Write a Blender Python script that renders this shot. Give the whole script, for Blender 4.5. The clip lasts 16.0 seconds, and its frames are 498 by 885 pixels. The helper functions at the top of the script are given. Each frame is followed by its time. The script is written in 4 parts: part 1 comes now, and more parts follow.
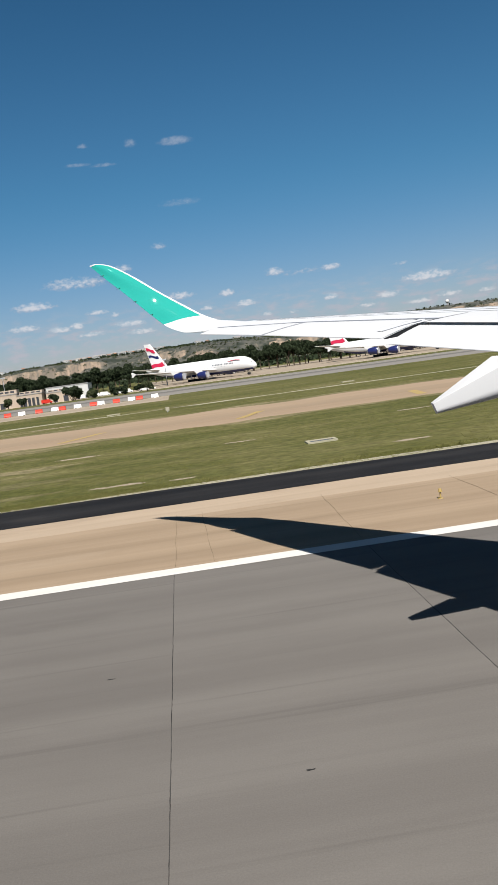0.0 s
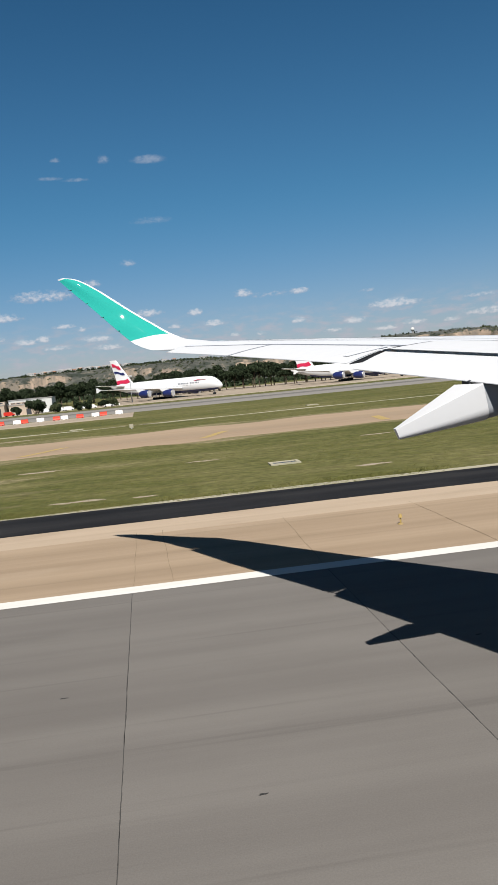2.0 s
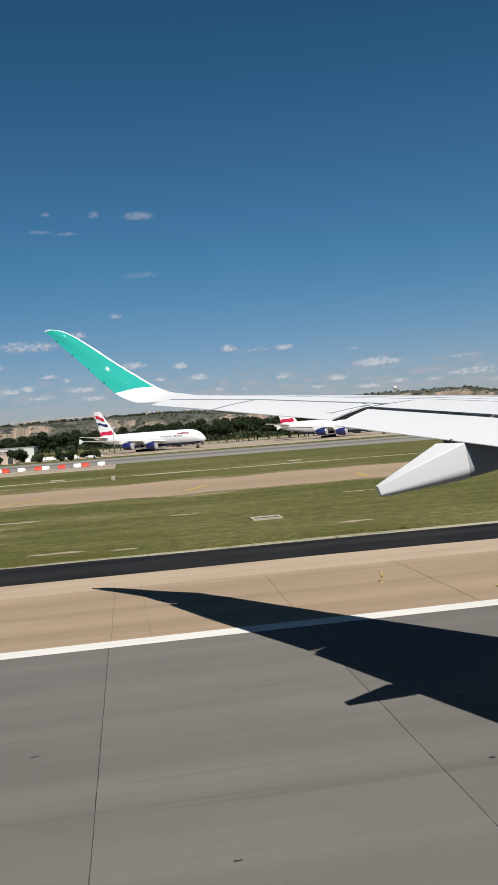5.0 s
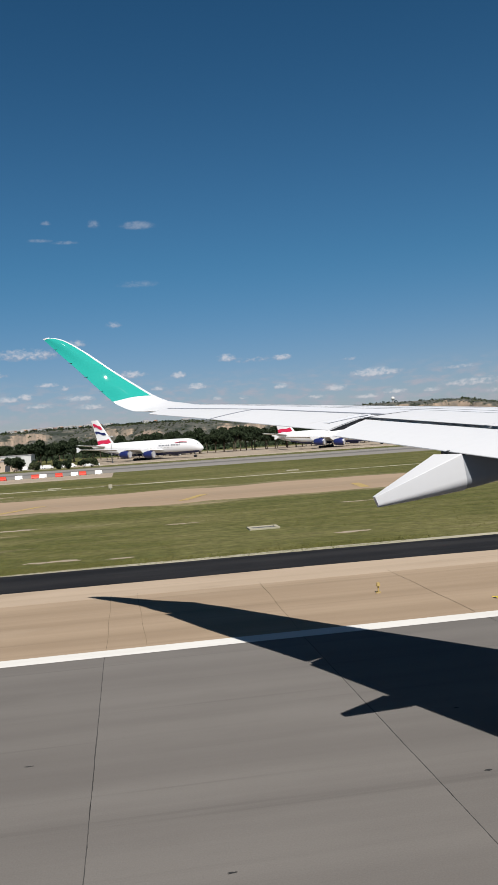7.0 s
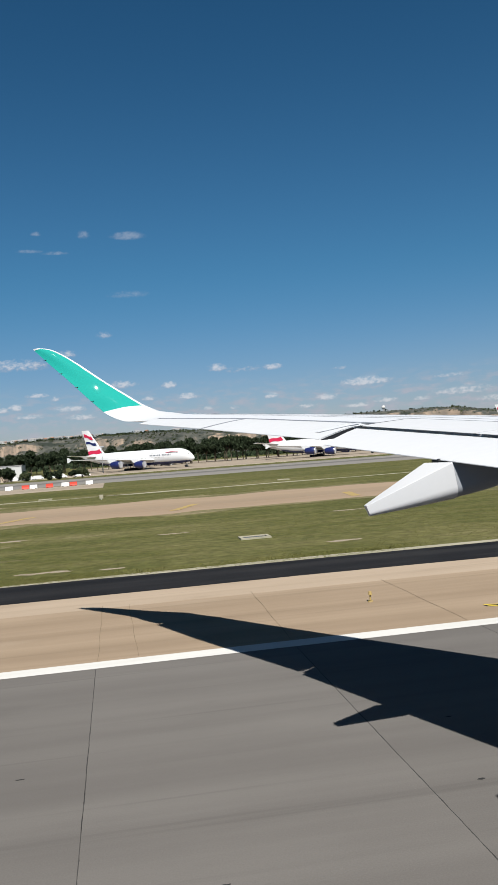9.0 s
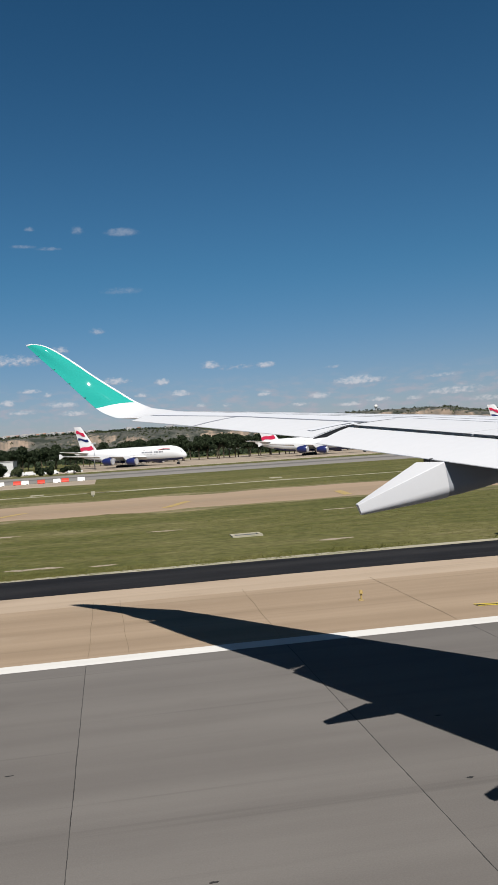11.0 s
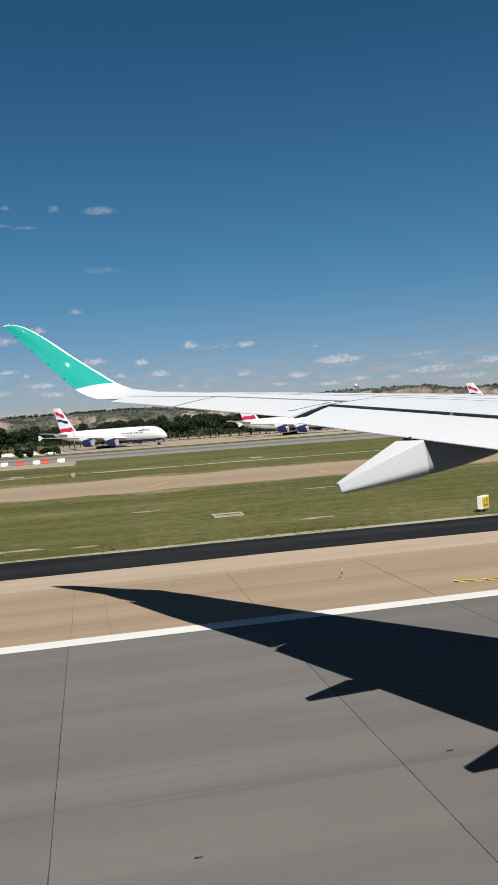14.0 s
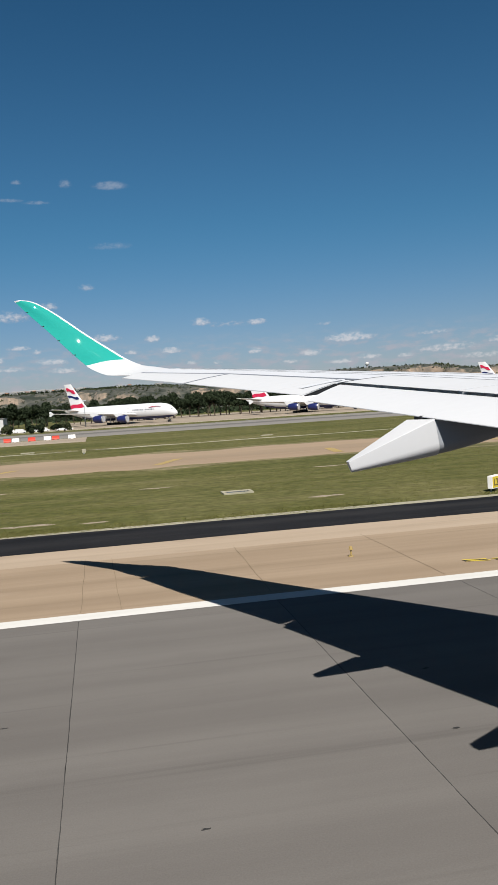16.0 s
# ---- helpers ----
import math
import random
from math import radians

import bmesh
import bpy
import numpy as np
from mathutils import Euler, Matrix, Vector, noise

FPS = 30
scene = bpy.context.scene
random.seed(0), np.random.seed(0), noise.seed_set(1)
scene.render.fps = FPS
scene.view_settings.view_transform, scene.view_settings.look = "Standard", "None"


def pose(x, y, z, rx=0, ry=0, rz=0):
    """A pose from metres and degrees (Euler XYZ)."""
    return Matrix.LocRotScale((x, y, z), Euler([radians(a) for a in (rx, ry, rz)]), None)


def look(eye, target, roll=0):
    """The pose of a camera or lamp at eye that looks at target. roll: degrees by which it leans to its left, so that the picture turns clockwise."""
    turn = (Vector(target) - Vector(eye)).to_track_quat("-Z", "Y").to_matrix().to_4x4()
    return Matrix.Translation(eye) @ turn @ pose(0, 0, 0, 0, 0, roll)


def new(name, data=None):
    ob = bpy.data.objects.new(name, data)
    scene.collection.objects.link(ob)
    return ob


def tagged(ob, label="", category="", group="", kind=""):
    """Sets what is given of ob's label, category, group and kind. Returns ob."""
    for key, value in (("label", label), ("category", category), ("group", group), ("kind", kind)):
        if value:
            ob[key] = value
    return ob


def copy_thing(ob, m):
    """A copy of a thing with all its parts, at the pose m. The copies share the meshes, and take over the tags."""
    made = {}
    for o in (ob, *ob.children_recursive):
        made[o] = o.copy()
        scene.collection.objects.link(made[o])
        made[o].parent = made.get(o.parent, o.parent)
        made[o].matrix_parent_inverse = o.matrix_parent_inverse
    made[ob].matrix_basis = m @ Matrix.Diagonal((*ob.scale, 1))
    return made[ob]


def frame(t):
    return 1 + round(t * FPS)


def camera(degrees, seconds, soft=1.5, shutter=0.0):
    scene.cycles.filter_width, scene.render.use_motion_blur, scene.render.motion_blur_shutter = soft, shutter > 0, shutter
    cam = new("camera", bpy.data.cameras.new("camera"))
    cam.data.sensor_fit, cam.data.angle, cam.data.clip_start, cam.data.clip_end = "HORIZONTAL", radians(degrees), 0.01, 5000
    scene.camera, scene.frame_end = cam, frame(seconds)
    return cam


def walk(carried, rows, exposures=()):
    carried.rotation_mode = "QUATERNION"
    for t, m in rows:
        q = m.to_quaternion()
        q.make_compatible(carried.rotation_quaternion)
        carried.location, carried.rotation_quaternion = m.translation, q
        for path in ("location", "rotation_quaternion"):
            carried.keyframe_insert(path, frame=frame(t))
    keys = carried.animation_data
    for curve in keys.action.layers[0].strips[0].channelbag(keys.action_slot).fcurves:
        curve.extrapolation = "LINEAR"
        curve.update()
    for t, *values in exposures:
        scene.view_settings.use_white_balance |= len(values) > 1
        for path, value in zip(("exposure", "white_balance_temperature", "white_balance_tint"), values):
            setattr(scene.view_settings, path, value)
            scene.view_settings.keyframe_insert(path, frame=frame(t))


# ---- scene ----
# The window seat behind the wing of a taxiing airliner: x forward along the runway, y outward, z up.
EYE = (0.0, 0.0, 6.6)
cam = camera(34.0, 16.0, soft=0.8)
TURNS = [
    (0, 84.05, 7.54, -5.01),
    (0.5, 83.91, 7.64, -6.39),
    (1, 84.13, 6.36, -6.63),
    (1.5, 84.40, 5.97, -7.18),
    (2, 85.21, 5.43, -7.40),
    (2.5, 86.17, 5.74, -7.54),
    (3, 87.23, 5.45, -7.60),
    (3.5, 87.94, 4.65, -7.89),
    (4, 88.50, 4.92, -8.37),
    (6.5, 89.33, 2.91, -8.83),
    (7, 89.60, 3.75, -8.73),
    (7.5, 89.83, 3.68, -8.79),
    (8, 90.21, 4.30, -9.23),
    (10.5, 90.24, 3.57, -9.65),
    (11, 90.04, 3.55, -9.90),
    (11.5, 89.67, 3.01, -10.19),
    (12, 89.48, 3.31, -10.50),
    (12.5, 89.60, 3.17, -10.83),
    (13, 88.78, 4.08, -11.14),
    (13.5, 88.72, 4.10, -11.22),
    (14, 88.54, 3.98, -11.28),
    (14.5, 88.05, 3.83, -11.32),
    (15, 87.57, 4.03, -11.04),
    (15.5, 87.09, 4.01, -10.82),
    (16, 87.01, 3.54, -10.54),
]
walk(cam, [(t, pose(*EYE, rx, ry, rz)) for t, rx, ry, rz in TURNS],
     exposures=[(0, 0.76, 6540, 10), (1, 0.76, 6540, 10), (2, 0.72, 6520, 10), (3, 0.70, 6500, 10), (3.5, 0.66, 6500, 10),
                (4, 0.60, 6530, 10), (6.5, 0.55, 6520, 10), (7, 0.57, 6450, 11), (7.5, 0.67, 6320, 8.5), (8, 0.67, 6300, 8),
                (10.5, 0.60, 6500, 11), (11, 0.54, 6450, 11), (12.5, 0.56, 6500, 11), (13, 0.50, 6520, 11), (14, 0.57, 6450, 9),
                (14.5, 0.57, 6450, 8), (15, 0.57, 6400, 8), (15.5, 0.58, 6500, 10), (16, 0.60, 6500, 10)])

# ---- light ----
SUN_SHIFT = (0.04, 0.81)          # how far a shadow falls per metre of height
to_sun = Vector((-SUN_SHIFT[0], -SUN_SHIFT[1], 1.0)).normalized()
sun = new("sun", bpy.data.lights.new("sun", "SUN"))
sun.data.energy, sun.data.angle, sun.data.color = 5.0, radians(0.53), (1.0, 0.96, 0.9)
sun.matrix_world = look((0, 0, 60), Vector((0, 0, 60)) - to_sun)


class Nodes:
    """Short hand for building a node tree."""

    def __init__(self, tree):
        self.tree = tree
        tree.nodes.clear()

    def add(self, kind):
        return self.tree.nodes.new(kind)

    def link(self, a, b):
        self.tree.links.new(a, b)

    def math(self, op, a, b=None, c=None, clamp=False):
        node = self.add("ShaderNodeMath")
        node.operation, node.use_clamp = op, clamp
        for i, v in enumerate((a, b, c)):
            if v is None:
                continue
            if isinstance(v, (int, float)):
                node.inputs[i].default_value = v
            else:
                self.link(v, node.inputs[i])
        return node.outputs[0]

    def mix(self, fac, a, b, blend="MIX"):
        node = self.add("ShaderNodeMix")
        node.data_type, node.blend_type = "RGBA", blend
        for sock, v in ((node.inputs[0], fac), (node.inputs[6], a), (node.inputs[7], b)):
            if isinstance(v, (int, float)):
                sock.default_value = v
            elif isinstance(v, tuple):
                sock.default_value = (*v, 1.0)
            else:
                self.link(v, sock)
        return node.outputs[2]

    def ramp(self, fac, lo, hi):
        node = self.add("ShaderNodeMapRange")
        node.interpolation_type = "SMOOTHSTEP"
        self.link(fac, node.inputs[0])
        node.inputs[1].default_value, node.inputs[2].default_value = lo, hi
        return node.outputs[0]

    def noise(self, vector, scale, detail=4.0, rough=0.55):
        node = self.add("ShaderNodeTexNoise")
        node.inputs["Scale"].default_value = scale
        node.inputs["Detail"].default_value = detail
        node.inputs["Roughness"].default_value = rough
        self.link(vector, node.inputs["Vector"])
        return node.outputs[0]


# azimuth, elevation, half width, half height in degrees and fullness of the fair-weather clouds over the ridge
CLOUDS = [
    (1.9, 14.81, 1.01, 0.31, 1), (-1.1, 14.96, 0.43, 0.35, 0.7), (-4.3, 15.08, 0.35, 0.19, 0.6), (-4.8, 13.96, 0.93, 0.16, 0.6), (-3.1, 13.83, 0.93, 0.16, 0.55),
    (1.7, 10.93, 1.55, 0.35, 0.28), (-0.2, 8.26, 0.58, 0.31, 0.5), (-6.2, 6.39, 2.25, 0.5, 0.6), (-2.8, 7.06, 0.62, 0.31, 0.75), (7.5, 5.55, 0.58, 0.31, 1),
    (11.4, 5.37, 0.66, 0.27, 0.85), (9.4, 5.34, 2.02, 0.35, 0), (17.8, 3.84, 1.63, 0.35, 1.1), (15.1, 2.94, 0.74, 0.23, 0.95), (4.1, 4.57, 0.47, 0.31, 1),
    (5.3, 3.71, 0.66, 0.27, 0.95), (11.2, 3.33, 0.47, 0.23, 1), (0.9, 4.79, 0.93, 0.31, 0.85), (6.7, 2.8, 0.35, 0.19, 0.8), (8.5, 2.72, 0.35, 0.16, 0.7),
    (-4.9, 4.35, 0.74, 0.19, 0.9), (-3.8, 4.07, 0.31, 0.23, 0.8), (-6.4, 3.59, 0.47, 0.27, 1), (-7.6, 3.46, 0.7, 0.23, 0.95), (-2.8, 3.32, 1.16, 0.27, 0.8),
    (-2.1, 2.7, 1.01, 0.23, 0.75), (-5.5, 2.92, 1.09, 0.19, 0.6), (16.1, 4.94, 0.7, 0.16, 0.35), (23.5, 3.8, 1.32, 0.19, 0.4), (19.1, 2.45, 0.85, 0.23, 0.75),
    (21.5, 2.39, 0.7, 0.19, 0.7), (24.3, 2.66, 2.33, 0.39, 0.55), (17.1, 2.24, 0.85, 0.23, 0.7), (13.6, 2.45, 0.78, 0.19, 0.6), (2.6, 3.72, 0.54, 0.19, 0.7),
    (-9.1, 5.15, 1.32, 0.35, 0.9), (-9.9, 3.79, 1.16, 0.27, 0.8), (26.7, 2.01, 1.55, 0.31, 0.6), (28.4, 3, 1.55, 0.35, 0.8),
]
world = bpy.data.worlds.new("sky")
scene.world = world
world.use_nodes = True
n = Nodes(world.node_tree)
sky = n.add("ShaderNodeTexSky")
sky.sky_type, sky.sun_disc = "NISHITA", False
sky.sun_elevation, sky.sun_rotation = math.asin(to_sun.z), math.atan2(to_sun.x, to_sun.y)
sky.air_density, sky.dust_density, sky.ozone_density = 1.0, 0.3, 4.0
way = n.add("ShaderNodeTexCoord").outputs["Generated"]
xyz = n.add("ShaderNodeSeparateXYZ")
n.link(way, xyz.inputs[0])
az = n.math("MULTIPLY", n.math("ARCTAN2", xyz.outputs[0], xyz.outputs[1]), 57.2958)
el = n.math("MULTIPLY", n.math("ARCSINE", xyz.outputs[2]), 57.2958)
flat = n.add("ShaderNodeCombineXYZ")
n.link(az, flat.inputs[0])
n.link(n.math("MULTIPLY", el, 1.45), flat.inputs[1])
fine = n.noise(flat.outputs[0], 2.9, 5.0, 0.55)
wide = n.noise(flat.outputs[0], 0.9, 3.0, 0.5)
shape, base = None, None
for a, e, w, h, full in CLOUDS:
    dx = n.math("MULTIPLY", n.math("SUBTRACT", az, a), 1.0 / w)
    dy = n.math("MULTIPLY", n.math("SUBTRACT", el, e), 1.0 / h)
    tall = n.math("MAXIMUM", dy, n.math("MULTIPLY", dy, -1.7))           # domed above, flat below
    m = n.math("SUBTRACT", full, n.math("ADD", n.math("MULTIPLY", dx, dx), n.math("MULTIPLY", tall, tall)))
    low = n.math("MULTIPLY_ADD", dy, 0.75, m)
    shape = m if shape is None else n.math("MAXIMUM", shape, m)
    base = low if base is None else n.math("MAXIMUM", base, low)
ragged = n.math("ADD", n.math("MULTIPLY", n.math("SUBTRACT", fine, 0.5), 4.4), n.math("MULTIPLY", n.math("SUBTRACT", wide, 0.5), 2.0))
body = n.math("ADD", n.math("MAXIMUM", shape, -1.6), ragged)
high = n.ramp(el, 6.5, 10.0)                                              # thin, blurred wisps higher up
softly = n.math("ADD", n.math("MULTIPLY", n.ramp(body, -0.9, 1.5), n.math("SUBTRACT", 1.0, high)), n.math("MULTIPLY", n.ramp(n.math("MULTIPLY_ADD", ragged, -0.45, body), -1.0, 1.5), high))
placed = n.math("MULTIPLY", softly, n.ramp(shape, -1.4, 0.1))
# the many small ones low over the horizon, all the way round
stretch = n.add("ShaderNodeCombineXYZ")
n.link(az, stretch.inputs[0])
n.link(n.math("MULTIPLY", el, 2.6), stretch.inputs[1])
many = n.noise(stretch.outputs[0], 0.8, 5.0, 0.55)
belt = n.math("MULTIPLY", n.ramp(el, -0.2, 1.2), n.math("SUBTRACT", 1.0, n.ramp(el, 2.6, 5.2)))
small = n.math("MULTIPLY", n.math("MULTIPLY", n.ramp(many, 0.42, 0.72), belt), 0.72)
cover = n.math("MAXIMUM", n.math("MULTIPLY", placed, n.math("MULTIPLY_ADD", high, -0.40, 0.66)), small, clamp=True)
cloud_tint = n.mix(n.ramp(n.math("MULTIPLY_ADD", n.math("SUBTRACT", fine, 0.5), 2.2, base), -0.4, 1.1), (8.2, 8.1, 9.2), (13.6, 13.2, 13.5))
shade = n.add("ShaderNodeBackground")
# a dry, clean atmosphere: paler low down, deeper blue higher up
tint = n.mix(n.ramp(el, 10.0, 32.0), n.mix(n.ramp(el, 0.0, 13.0), (1.0, 1.03, 1.28), (.54, 1.05, 1.22)), (.34, .84, 1.02))
# unseen sky overhead: dimmed and greyed to darken the ground shadows
tint = n.mix(n.ramp(el, 28.0, 62.0), tint, (.38, .26, .28))
clear = n.mix(1.0, sky.outputs[0], tint, "MULTIPLY")
n.link(n.mix(cover, clear, cloud_tint), shade.inputs[0])
shade.inputs[1].default_value = 0.0346
n.link(shade.outputs[0], n.add("ShaderNodeOutputWorld").inputs[0])


# ---- materials ----
def surface(name, base, other=None, scale=0.5, stretch=(1, 1, 1), grain=8.0, rough=0.7, metal=0.0, contrast=1.0, bump=0.0,
            island=0.0, per_object=0.0, coat=0.0, stain=None, stain_scale=0.1, stain_from=0.58, spec=None, joined=False):
    """A two-colour surface with broad patches, fine grain, optional stains and relief."""
    m = bpy.data.materials.new(name)
    m.use_nodes = True
    k = Nodes(m.node_tree)
    spot = k.add("ShaderNodeNewGeometry").outputs["Position"] if joined else k.add("ShaderNodeTexCoord").outputs["Object"]
    mapping = k.add("ShaderNodeMapping")
    k.link(spot, mapping.inputs[0])
    mapping.inputs["Scale"].default_value = stretch
    place = mapping.outputs[0]
    broad = k.noise(place, scale, 5.0, 0.6)
    fine_grain = k.noise(spot if joined else place, grain, 3.0, 0.6)
    other = other or tuple(0.8 * c for c in base)
    fac = k.math("ADD", k.math("MULTIPLY", k.math("SUBTRACT", broad, 0.5), 2.2 * contrast), 0.5)
    fac = k.math("ADD", fac, k.math("MULTIPLY", k.math("SUBTRACT", fine_grain, 0.5), 1.0 * contrast), clamp=True)
    tone = k.mix(fac, base, other)
    if stain:
        mark = k.noise(place, stain_scale, 6.0, 0.65)
        tone = k.mix(k.math("MULTIPLY", k.ramp(mark, stain_from, stain_from + 0.12), 0.75), tone, stain)
    if island:
        rnd = k.add("ShaderNodeNewGeometry").outputs["Random Per Island"]
        tone = k.mix(1.0, tone, k.mix(rnd, (1 - island,) * 3, (1 + island,) * 3), "MULTIPLY")
    if per_object:
        rnd = k.add("ShaderNodeObjectInfo").outputs["Random"]
        tone = k.mix(1.0, tone, k.mix(rnd, (1 - per_object,) * 3, (1 + per_object,) * 3), "MULTIPLY")
    bsdf = k.add("ShaderNodeBsdfPrincipled")
    k.link(tone, bsdf.inputs["Base Color"])
    bsdf.inputs["Metallic"].default_value = metal
    bsdf.inputs["Coat Weight"].default_value = coat
    bsdf.inputs["Specular IOR Level"].default_value = spec if spec is not None else 0.06 if rough >= 0.7 else 0.25     # dusty surfaces have next to no gloss
    bsdf.inputs["Coat Roughness"].default_value = 0.03
    k.link(k.math("ADD", k.math("MULTIPLY", k.math("SUBTRACT", fine_grain, 0.5), 0.25), rough, clamp=True), bsdf.inputs["Roughness"])
    if bump:
        relief = k.add("ShaderNodeBump")
        relief.inputs["Strength"].default_value = bump
        relief.inputs["Distance"].default_value = 0.02
        k.link(fine_grain, relief.inputs["Height"])
        k.link(relief.outputs[0], bsdf.inputs["Normal"])
    k.link(bsdf.outputs[0], k.add("ShaderNodeOutputMaterial").inputs[0])
    return m


def banded(name, tones, bands, blotch, grain, rough=0.88, bump=0.2, streak=None, per_object=0.0, worn=0.32):
    """Paving worn along its length: soft long bands, blotches, fine aggregate and, if given, thin dark streaks."""
    m = bpy.data.materials.new(name)
    m.use_nodes = True
    k = Nodes(m.node_tree)
    spot = k.add("ShaderNodeNewGeometry").outputs["Position"]

    def scaled(x, y):
        node = k.add("ShaderNodeMapping")
        node.inputs["Scale"].default_value = (x, y, 1.0)
        k.link(spot, node.inputs[0])
        return node.outputs[0]
    long_bands = k.noise(scaled(0.012, 1.0), bands, 4.0, 0.6)
    patches = k.noise(scaled(0.35, 1.0), blotch, 5.0, 0.6)
    fine_grain = k.noise(spot, grain, 3.0, 0.65)
    tone = k.mix(k.ramp(k.math("ADD", k.math("MULTIPLY", long_bands, 0.62), k.math("MULTIPLY", patches, 0.38)), 0.36, 0.64), tones[0], tones[1])
    tone = k.mix(k.math("MULTIPLY", k.ramp(patches, 0.56, 0.74), 0.6), tone, tones[2])
    if streak:
        thin = k.noise(scaled(0.02, 1.0), streak, 3.0, 0.7)
        tone = k.mix(k.math("MULTIPLY", k.ramp(thin, 0.55, 0.70), worn), tone, tuple(0.62 * c for c in tones[0]))
    tone = k.mix(1.0, tone, k.mix(fine_grain, (0.84,) * 3, (1.16,) * 3), "MULTIPLY")
    if per_object:
        rnd = k.add("ShaderNodeObjectInfo").outputs["Random"]
        tone = k.mix(1.0, tone, k.mix(rnd, (1 - per_object,) * 3, (1 + per_object,) * 3), "MULTIPLY")
    bsdf = k.add("ShaderNodeBsdfPrincipled")
    k.link(tone, bsdf.inputs["Base Color"])
    bsdf.inputs["Roughness"].default_value = rough
    bsdf.inputs["Specular IOR Level"].default_value = 0.08
    relief = k.add("ShaderNodeBump")
    relief.inputs["Strength"].default_value, relief.inputs["Distance"].default_value = bump, 0.02
    k.link(fine_grain, relief.inputs["Height"])
    k.link(relief.outputs[0], bsdf.inputs["Normal"])
    k.link(bsdf.outputs[0], k.add("ShaderNodeOutputMaterial").inputs[0])
    return m


RUNWAY = banded("runway concrete", ((0.108, 0.100, 0.093), (0.131, 0.122, 0.113), (0.092, 0.085, 0.079)), 0.5, 0.3, 30.0, streak=1.7, per_object=0.035)
WORN_SEAL = surface("worn joint sealant", (.06, .058, .055), (.035, .034, .033), 0.4, (1, 1, 1), 3, 0.85)
JOINT = surface("joint sealant", (.03, .03, .03), rough=0.8)
WHITE_PAINT = surface("white runway paint", (.56, .55, .525), (.46, .45, .42), 1.2, (0.25, 2.0, 1), 18, 0.7, contrast=0.6)
YELLOW_PAINT = surface("faded yellow marking paint", (.34, .245, .07), (.27, .205, .12), 1.5, (1, 1, 1), 9, 0.75)
LINE_YELLOW = surface("fresh yellow line paint", (.58, .43, .04), (.46, .35, .06), 1.5, (1, 1, 1), 9, 0.75)
SHOULDER = banded("sandy shoulder asphalt", ((0.272, 0.208, 0.146), (0.214, 0.160, 0.110), (0.296, 0.234, 0.170)), 0.55, 0.22, 24.0, 0.92, 0.2, streak=1.1, worn=0.5)
SHOULDER_RIM = banded("pale worn shoulder edge", ((0.335, 0.268, 0.200), (0.292, 0.230, 0.168), (0.240, 0.186, 0.134)), 0.8, 0.35, 24.0, 0.92, 0.2, streak=1.4)
TAR = banded("black asphalt", ((.0085, .0085, .0095), (.020, .0195, .020), (.032, .030, .029)), 0.9, 0.45, 18.0, 0.85, 0.3)
EDGING = surface("weathered concrete edging", (0.33, 0.30, 0.235), (0.235, 0.225, 0.16), 0.6, (0.3, 1, 1), 9, 0.9)
def grass_surface(name, green, olive, dry):
    """Short uneven grass: broad patches, mown streaks, dry spots and the dark gaps between tufts."""
    m = bpy.data.materials.new(name)
    m.use_nodes = True
    k = Nodes(m.node_tree)
    spot = k.add("ShaderNodeNewGeometry").outputs["Position"]

    def scaled(x, y):
        node = k.add("ShaderNodeMapping")
        node.inputs["Scale"].default_value = (x, y, 1.0)
        k.link(spot, node.inputs[0])
        return node.outputs[0]
    patches = k.noise(scaled(0.3, 1.0), 0.055, 5.0, 0.6)
    streaks = k.noise(scaled(0.34, 1.0), 0.3, 6.0, 0.62)
    tufts = k.noise(scaled(0.85, 1.0), 1.3, 4.0, 0.7)
    tone = k.mix(k.ramp(k.math("ADD", k.math("MULTIPLY", patches, 0.55), k.math("MULTIPLY", streaks, 0.45)), 0.40, 0.60), green, olive)
    tone = k.mix(k.math("MULTIPLY", k.ramp(k.math("ADD", k.math("MULTIPLY", streaks, 0.5), k.math("MULTIPLY", patches, 0.5)), 0.555, 0.655), 0.75), tone, dry)
    tone = k.mix(1.0, tone, k.mix(k.ramp(tufts, 0.28, 0.72), (0.70,) * 3, (1.28,) * 3), "MULTIPLY")
    bsdf = k.add("ShaderNodeBsdfPrincipled")
    k.link(tone, bsdf.inputs["Base Color"])
    bsdf.inputs["Roughness"].default_value = 0.95
    bsdf.inputs["Specular IOR Level"].default_value = 0.04
    relief = k.add("ShaderNodeBump")
    relief.inputs["Strength"].default_value, relief.inputs["Distance"].default_value = 0.5, 0.06
    k.link(tufts, relief.inputs["Height"])
    k.link(relief.outputs[0], bsdf.inputs["Normal"])
    k.link(bsdf.outputs[0], k.add("ShaderNodeOutputMaterial").inputs[0])
    return m


GRASS = grass_surface("airfield grass", (0.066, 0.070, 0.023), (0.108, 0.101, 0.042), (0.165, 0.143, 0.080))
DRY_GRASS = grass_surface("dry verge grass", (0.090, 0.086, 0.038), (0.165, 0.142, 0.080), (0.235, 0.190, 0.125))
TUFT = surface("grass tufts", (0.085, 0.092, 0.026), (0.13, 0.122, 0.046), 0.3, (1, 1, 1), 3, 0.9, island=0.2)
DIRT = surface("sandy taxiway", (0.286, 0.218, 0.151), (0.227, 0.168, 0.118), 0.05, (0.1, 1.0, 1), 1.5, 0.9, bump=0.2, stain=(.27, .2, .14),
               stain_scale=0.07, stain_from=0.55)
